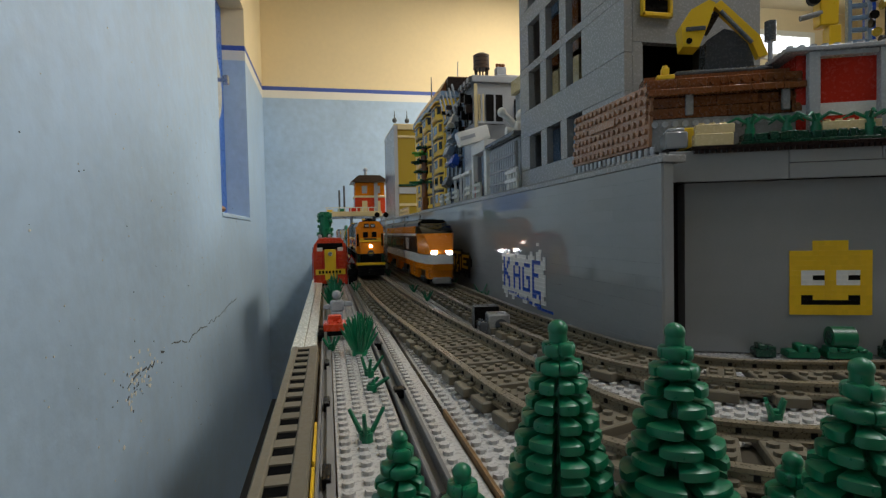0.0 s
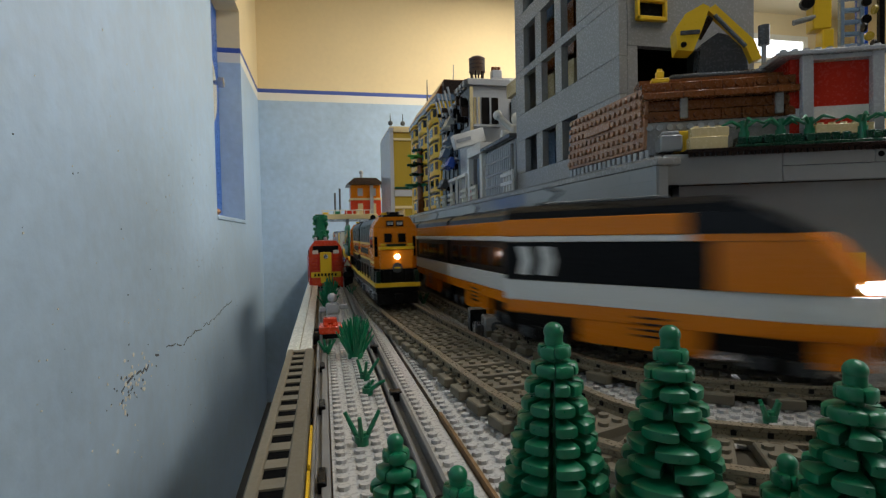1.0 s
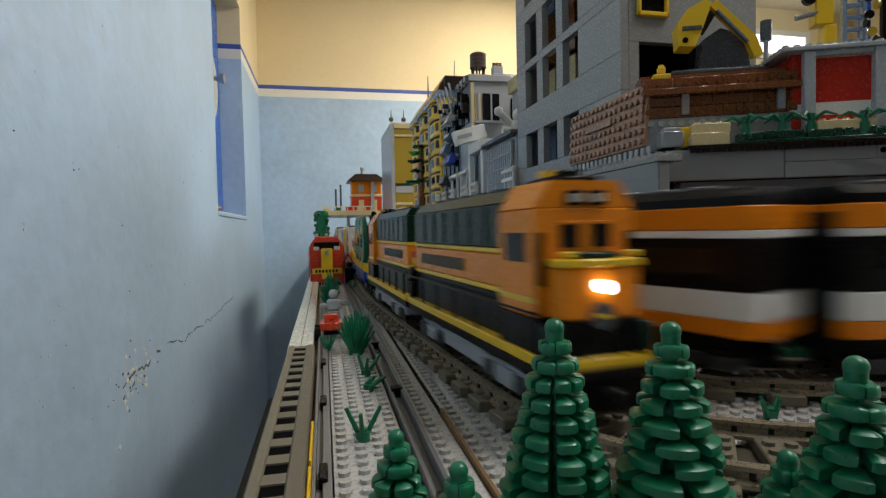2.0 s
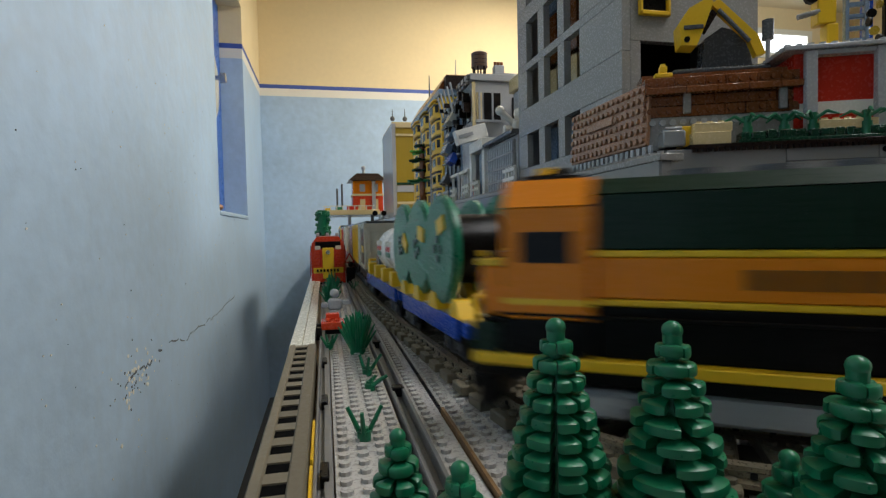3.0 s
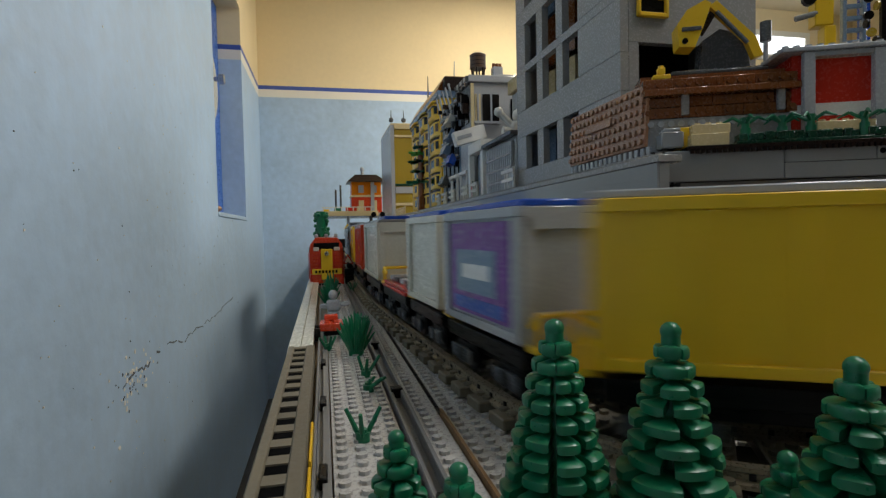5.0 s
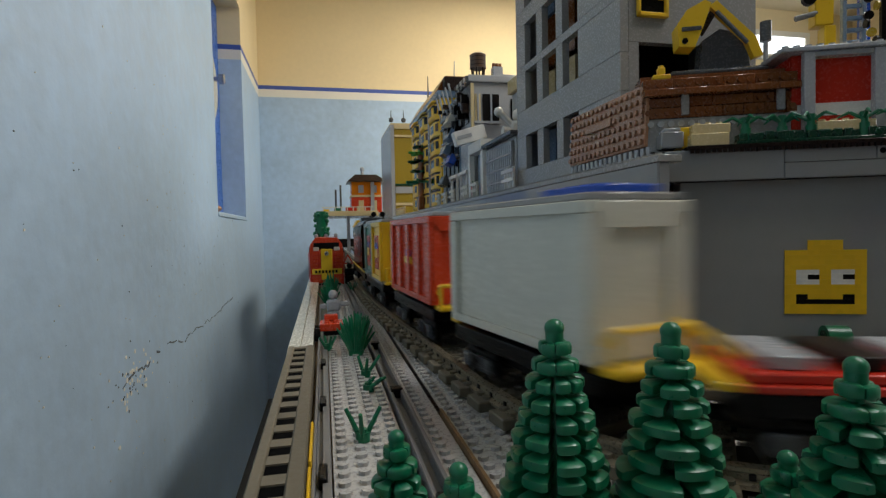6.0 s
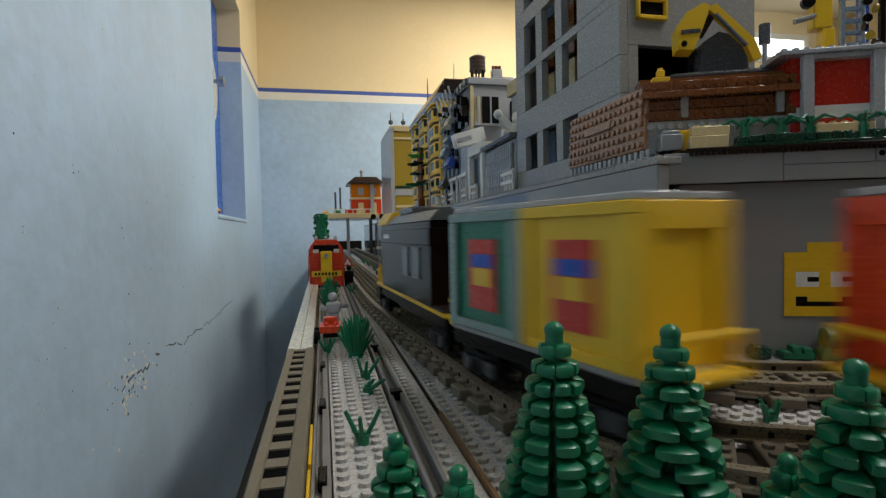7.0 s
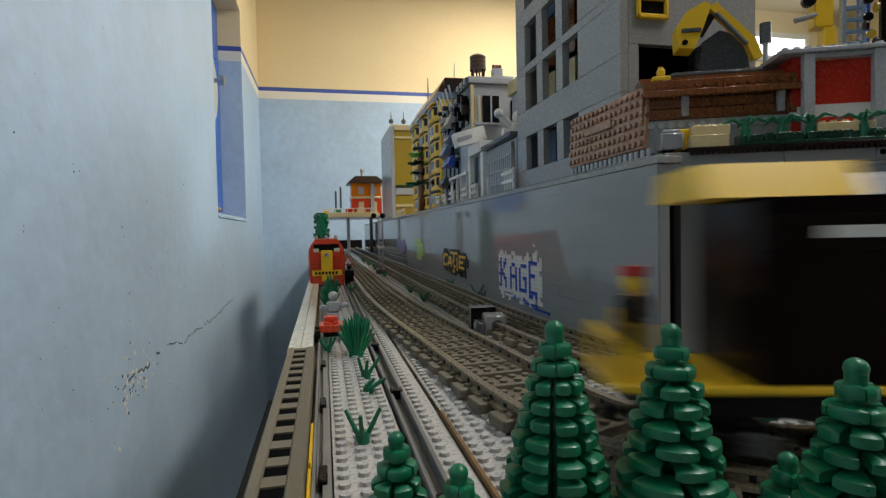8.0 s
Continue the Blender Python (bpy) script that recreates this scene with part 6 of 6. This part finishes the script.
def drum_car():
    f, r = 3.520, 3.350
    c, L = rolling("flat_car", "blue well flat car with yellow fittings and wheels", "train car", NEAR, f, r, 0.40, FG)
    underframe(c, L, M_BLUE, True)
    part("side_beam", box(NB(), -L / 2 + 0.01, L / 2 - 0.01, -0.0262, -0.0237, 0.0270, 0.0405, 0.0006), M_BLUE, c)
    part("side_beam", box(NB(), -L / 2 + 0.01, L / 2 - 0.01, 0.0237, 0.0262, 0.0270, 0.0405, 0.0006), M_BLUE, c)
    part("floor", box(NB(), -L / 2 + 0.004, L / 2 - 0.004, -0.0232, 0.0232, 0.0387, 0.0405), M_TAN, c)
    for k in range(4):
        x = -L / 2 + 0.014 + k * (L - 0.028) / 3
        for sy in (-1, 1):
            part("chock", prism(NB(), [(x - 0.010, 0.0407), (x + 0.010, 0.0407), (x + 0.004, 0.0515), (x - 0.004, 0.0515)], *sorted((sy * 0.012, sy * 0.0265)), "Y"), M_YELLOW, c, "yellow drum chock")
    for k, s in enumerate((3.469, 3.4105, 3.353)):
        d, _ = rolling("cable_drum", "large green cable drum with yellow hub plates", "cable drum", NEAR, s + 0.08, s - 0.08, 0.40, "cable drums")
        zc, R = 0.0815, 0.0365
        for sy in (-1, 1):
            fl = part("flange", cyl(cyl(NB(), (0, sy * 0.0215 - 0.002, zc), R, 0.004, "Y", 48), (0, sy * 0.0243 - 0.0008, zc), R * 0.93, 0.0016, "Y", 48), M_DRUM, d, "round green flange")
            for a in range(4):
                m = Matrix.Translation((0, 0, zc)) @ Matrix.Rotation(radians(90 * a + 20 * k), 4, "Y") @ Matrix.Translation((0, 0, -zc))
                part("hub_slot", box(NB(), 0.004, 0.009, sy * 0.0256 - 0.0006, sy * 0.0256 + 0.0006, zc - 0.003, zc + 0.003, 0, m), M_DKGREEN, fl)
            m = Matrix.Translation((0, 0, zc)) @ Matrix.Rotation(radians(-15 + 25 * k), 4, "Y") @ Matrix.Translation((0, 0, -zc))
            part("label_plate", box(NB(), 0.006, 0.022, sy * 0.0259 - 0.0006, sy * 0.0259 + 0.0006, zc + 0.008, zc + 0.018, 0, m), M_YELLOW, fl, "yellow label plate")
        part("core", cyl(NB(), (0, -0.0192, zc), R * 0.62, 0.0384, "Y", 32), M_DKBROWN, d, "dark wound cable")
        for q in range(9):
            part("cable_turn", cyl(NB(), (0, -0.0186 + q * 0.0042, zc), R * 0.645, 0.0034, "Y", 32), M_BLACK, d)


drum_car()


def turned(prof, zc, n=32):
    """A body turned about a line along x at height zc, from (x, radius) rows."""
    bm = NB()
    rings = [[bm.verts.new((x, r * math.cos(6.2832 * k / n), zc + r * math.sin(6.2832 * k / n))) for k in range(n)] for x, r in prof]
    for a, b in zip(rings, rings[1:]):
        for k in range(n):
            bm.faces.new((a[k], a[(k + 1) % n], b[(k + 1) % n], b[k]))
    bm.faces.new(rings[0]), bm.faces.new(rings[-1])
    bmesh.ops.recalc_face_normals(bm, faces=bm.faces)
    return bm


def tank_car():
    c, L = rolling("tank_car", "blue flat car with two white tanks and yellow railings", "train car", NEAR, 3.335, 3.112, 0.40, FG)
    underframe(c, L, M_BLUE, True)
    for sy in (-1, 1):
        part("side_beam", box(NB(), -L / 2 + 0.006, L / 2 - 0.006, *sorted((sy * 0.0237, sy * 0.0262)), 0.0280, 0.0405, 0.0006), M_BLUE, c)
        for k in range(4):
            x = -L / 2 + 0.026 + k * 0.055
            part("cradle", box(NB(), x, x + 0.012, *sorted((sy * 0.014, sy * 0.0265)), 0.0407, 0.055, 0.001), M_YELLOW, c, "yellow cradle block")
    part("floor", box(NB(), -L / 2 + 0.004, L / 2 - 0.004, -0.0232, 0.0232, 0.0387, 0.0405), M_TAN, c)
    for x0 in (0.068, 0.010):
        t = part("tank", turned([(x0 - 0.0285, 0.014), (x0 - 0.0262, 0.0205), (x0 - 0.022, 0.0240), (x0 - 0.018, 0.0250), (x0 + 0.018, 0.0250), (x0 + 0.022, 0.0240), (x0 + 0.0262, 0.0205), (x0 + 0.0285, 0.014)], 0.0735), M_WHITE, c, "white cylindrical tank")
        for sy in (-1, 1):
            for k, m in enumerate((M_AGED, M_RED, M_GREEN)):
                part("tank_stripe", box(NB(), x0 - 0.016, x0 + 0.008, *sorted((sy * 0.0238, sy * 0.0256)), 0.0790 - 0.0055 * k, 0.0838 - 0.0055 * k), m, t)
        part("saddle", box(NB(), x0 - 0.020, x0 + 0.022, -0.018, 0.018, 0.0407, 0.052, 0.001), M_AGED, c)
    part("pump", box(box(NB(), -0.070, -0.046, -0.018, 0.018, 0.0407, 0.066, 0.001), -0.066, -0.052, -0.012, 0.012, 0.0662, 0.078, 0.001), M_DGREY, c, "dark grey pump unit")
    part("pump_drum", cyl(NB(), (-0.045, 0, 0.062), 0.013, 0.020, "X", 24), M_LGREY, c, "light grey pump drum")


tank_car()


def box_car(f, r, label, mat, ribs, top=None, under=None, sill=None, rib_mat=None, name="box_car", rails=True):
    c, L = rolling(name, label, "train car", NEAR, f, r, 0.40, FG)
    underframe(c, L, under, rails, sill)
    b = container(c, -L / 2, L / 2, mat, ribs=ribs, top=top, rib_mat=rib_mat)
    return c, b, L


c, b, L = box_car(3.085, 2.963, "off-white boxy freight car with dark sign panels", M_AGED, 0, M_DGREY)
for sy in (-1, 1):
    p = part("sign_panel", box(NB(), -0.008, 0.036, *sorted((sy * 0.0236, sy * 0.0247)), 0.0470, 0.0980), M_BLACK, c, "dark sign panel")
    part("sign_mark", box(NB(), -0.004, 0.032, *sorted((sy * 0.0247, sy * 0.0251)), 0.0640, 0.0735), M_YELLOW, p)
    part("sign_mark", box(NB(), -0.008, 0.036, *sorted((sy * 0.0247, sy * 0.0250)), 0.0785, 0.0805), M_LGREY, p)
box_car(2.938, 2.792, "yellow ribbed freight car on dark wheels", M_YELLOW, 3, M_LGREY)
c, b, L = box_car(2.772, 2.668, "grey container car with a purple picture panel", M_LGREY, 0, M_BLUE)
for sy in (-1, 1):
    p = part("picture_panel", box(NB(), -0.040, 0.040, *sorted((sy * 0.0234, sy * 0.0250)), 0.0480, 0.0990), M_PURPLE, c, "purple picture panel")
    part("picture_mark", box(NB(), -0.030, 0.026, *sorted((sy * 0.0250, sy * 0.0254)), 0.0600, 0.0840), M_SAND, p)
    part("picture_mark", box(NB(), -0.034, 0.034, *sorted((sy * 0.0250, sy * 0.0253)), 0.0500, 0.0570), M_BLUE, p)
    part("picture_mark", box(NB(), -0.020, 0.018, *sorted((sy * 0.0254, sy * 0.0257)), 0.0680, 0.0760), M_WHITE, p)
box_car(2.650, 2.562, "short off-white freight car with yellow railing", M_AGED, 0, M_BLUE)
c, L = rolling("low_flat_car", "red low flat car with yellow end railings", "train car", NEAR, 2.545, 2.438, 0.40, FG)
underframe(c, L, M_BLACK, True, M_RED)
part("deck", studs(box(NB(), -L / 2, L / 2, -0.0225, 0.0225, 0.0417, 0.0450, 0.0005), -0.048, -0.016, 12, 4, 0.045), M_RED, c)
for k in range(4):
    part("cargo_rail", box(NB(), -0.045 + k * 0.024, -0.029 + k * 0.024, -0.018, 0.018, 0.0452, 0.050, 0.0005), M_DKBROWN if k % 2 else M_LGREY, c)
c, b, L = box_car(2.415, 2.285, "large plain off-white container car with blue roof piece", M_AGED, 0, M_MGREY)
part("roof_piece", box(NB(), L / 2 - 0.045, L / 2 - 0.006, -0.016, 0.016, 0.1088, 0.1125, 0.0006), M_BLUE, c, "blue roof piece")
c, b, L = box_car(2.230, 2.095, "red ribbed freight car with small round badge", M_CABRED, 3, M_LGREY)
for sy in (-1, 1):
    p = part("badge", box(NB(), -0.012, 0.004, *sorted((sy * 0.0235, sy * 0.0246)), 0.074, 0.080), M_BLUE, c)
    part("badge_mark", box(NB(), -0.014, 0.006, *sorted((sy * 0.0235, sy * 0.0249)), 0.068, 0.0738), M_YELLOW, p)
c, L = rolling("box_car", "half green and half yellow container car with red panels", "train car", NEAR, 2.033, 1.887, 0.40, FG)
underframe(c, L, None, True, M_MGREY)
container(c, 0.001, L / 2, M_YELLOW, top=M_LGREY)
container(c, -L / 2, -0.001, M_DRUM, top=M_LGREY, rib_mat=M_SANDG)
for sy in (-1, 1):
    for x in (0.037, -0.037):
        p = part("picture_panel", box(NB(), x - 0.014, x + 0.014, *sorted((sy * 0.0234, sy * 0.0247)), 0.053, 0.091), M_RED, c, "red picture panel")
        part("picture_mark", box(NB(), x - 0.011, x + 0.011, *sorted((sy * 0.0247, sy * 0.0251)), 0.076, 0.083), M_BLUE, p)
        part("picture_mark", box(NB(), x - 0.009, x + 0.009, *sorted((sy * 0.0247, sy * 0.0252)), 0.066, 0.0755), M_YELLOW, p)


def caboose():
    c, L = rolling("caboose", "dark brown-grey caboose with yellow railings and roof ends", "train car", NEAR, 1.862, 1.603, 0.40, FG)
    h = L / 2
    underframe(c, L, M_BLACK, True, M_YELLOW)
    b = part("body", box(NB(), -h + 0.036, h - 0.032, -0.0245, 0.0245, 0.0417, 0.1040, 0.0006), M_CABOOSE, c)
    part("porch_floor", box(NB(), h - 0.0308, h - 0.0005, -0.0250, 0.0250, 0.0417, 0.0432, 0.0004), M_DKBROWN, c)
    part("end_panel", box(NB(), h - 0.0050, h - 0.0020, -0.0180, 0.0180, 0.0434, 0.0600, 0.0006), M_YELLOW, c, "yellow end railing panel")
    part("eaves_band", box(NB(), -h + 0.0362, h - 0.0312, -0.0256, 0.0256, 0.0860, 0.0985, 0.0005), M_CABOOSE, c)
    part("roof", prism(NB(), [(-0.0255, 0.1042), (0.0255, 0.1042), (0.018, 0.112), (-0.018, 0.112)], -h + 0.0702, h - 0.030, "X"), M_DGREY, c)
    part("roof_end", prism(NB(), [(-0.026, 0.1042), (0.026, 0.1042), (0.019, 0.116), (-0.019, 0.116)], -h + 0.020, -h + 0.070, "X"), M_YELLOW, c, "yellow roof overhang")
    part("cupola", box(NB(), -0.030, 0.020, -0.018, 0.018, 0.1122, 0.118, 0.001), M_DGREY, c)
    for sy in (-1, 1):
        for x in (0.018, 0.056):
            p = part("window", box(NB(), x - 0.010, x + 0.010, *sorted((sy * 0.0243, sy * 0.0252)), 0.062, 0.082), M_WINREFL, b, "window coloured blue-grey for the wall it reflects")
            part("window_frame", box(box(NB(), x - 0.012, x + 0.012, *sorted((sy * 0.0244, sy * 0.0256)), 0.0822, 0.0842), x - 0.012, x + 0.012, *sorted((sy * 0.0244, sy * 0.0256)), 0.0598, 0.0618), M_DGREY, p)
        part("name_bar", box(NB(), -0.072, -0.048, *sorted((sy * 0.0250, sy * 0.0261)), 0.0905, 0.0945), M_WHITE, b, "white lettering bar")
    for y in (-0.020, 0.020):
        part("step_post", rod(NB(), (-h + 0.002, y, 0.041), (-h + 0.002, y, 0.062), 0.0013, 6), M_YELLOW, c)
        part("step", box(NB(), -h + 0.002, -h + 0.022, *sorted((y * 0.9, y * 1.25)), 0.024, 0.0385, 0.0006), M_BLACK, c)
    doll_rider("toy doll in yellow with red cap on the caboose", M_YELLOW, NEAR, 1.605, 0.40, 0.0420)


caboose()

# ---- bricks of the walls, each a piece ----


def brick_courses():
    wall = bpy.data.objects["wall_retaining"]
    rnd = random.Random(11)
    me = mesh_of("brick", box(NB(), -0.0010, 0.0, 0.00002, 0.06398, 0.00002, 0.00987, 0.00004), M_WALLG)
    half = mesh_of("brick", box(NB(), -0.0010, 0.0, 0.00002, 0.03198, 0.00002, 0.00987, 0.00004), M_WALLG)
    for j in range(14):
        off = (0.0, 0.032)[j % 2]
        y = 0.3235 - off
        if off:
            piece("brick", half, wall, Matrix.Translation((WALL_X - 0.00005, 0.3235, j * 0.00989)))
        while y < 1.35:
            if y >= 0.323:
                piece("brick", me, wall, Matrix.Translation((WALL_X - 0.0001 * rnd.random(), y, j * 0.00989)) @ Matrix.Rotation(radians(rnd.uniform(-0.04, 0.04)), 4, "Z") @ Matrix.Rotation(radians(rnd.uniform(-0.06, 0.06)), 4, "Y"))
            y += 0.064
    fw = bpy.data.objects["wall_face"]
    me2 = mesh_of("brick", box(NB(), 0.00002, 0.06398, -0.0010, 0.0, 0.00002, 0.00988, 0.00004), M_WALLG)
    short = mesh_of("brick", box(NB(), 0.00002, 0.03998, -0.0010, 0.0, 0.00002, 0.00988, 0.00004), M_WALLG)
    for j in range(13):
        u = 0.014 - (0.0, 0.024)[j % 2]
        if j % 2:
            piece("brick", short, fw, Matrix.Translation((0.014, 0.0009, j * 0.0099)))
        while u < 0.34:
            if u > 0.0135:
                piece("brick", me2, fw, Matrix.Translation((u, 0.0009, j * 0.0099)) @ Matrix.Rotation(radians(rnd.uniform(-0.1, 0.1)), 4, "Z"))
            u += 0.064


brick_courses()


def lag(line, t):
    """How far the freight train runs behind an even pace while it picks up speed."""
    return float(np.interp(t, (0, 1.0, 1.6, 2.6, 3.5, 4.5), (0.012, 0.036, 0.045, 0.030, 0.012, 0.0))) if line is NEAR else 0.0


def motions():
    for car, line, mid, length, speed in CARS:
        rows = []
        for i in range(0, 41):
            t = i * 0.2
            s = mid + speed * t - lag(line, t)
            a, b = on_line(line, s - length * 0.32), on_line(line, s + length * 0.32)
            c = (a + b) / 2
            rows.append((t, pose(c[0], c[1], 0, 0, 0, math.degrees(math.atan2(b[1] - a[1], b[0] - a[0])))))
        walk(car, rows)


motions()
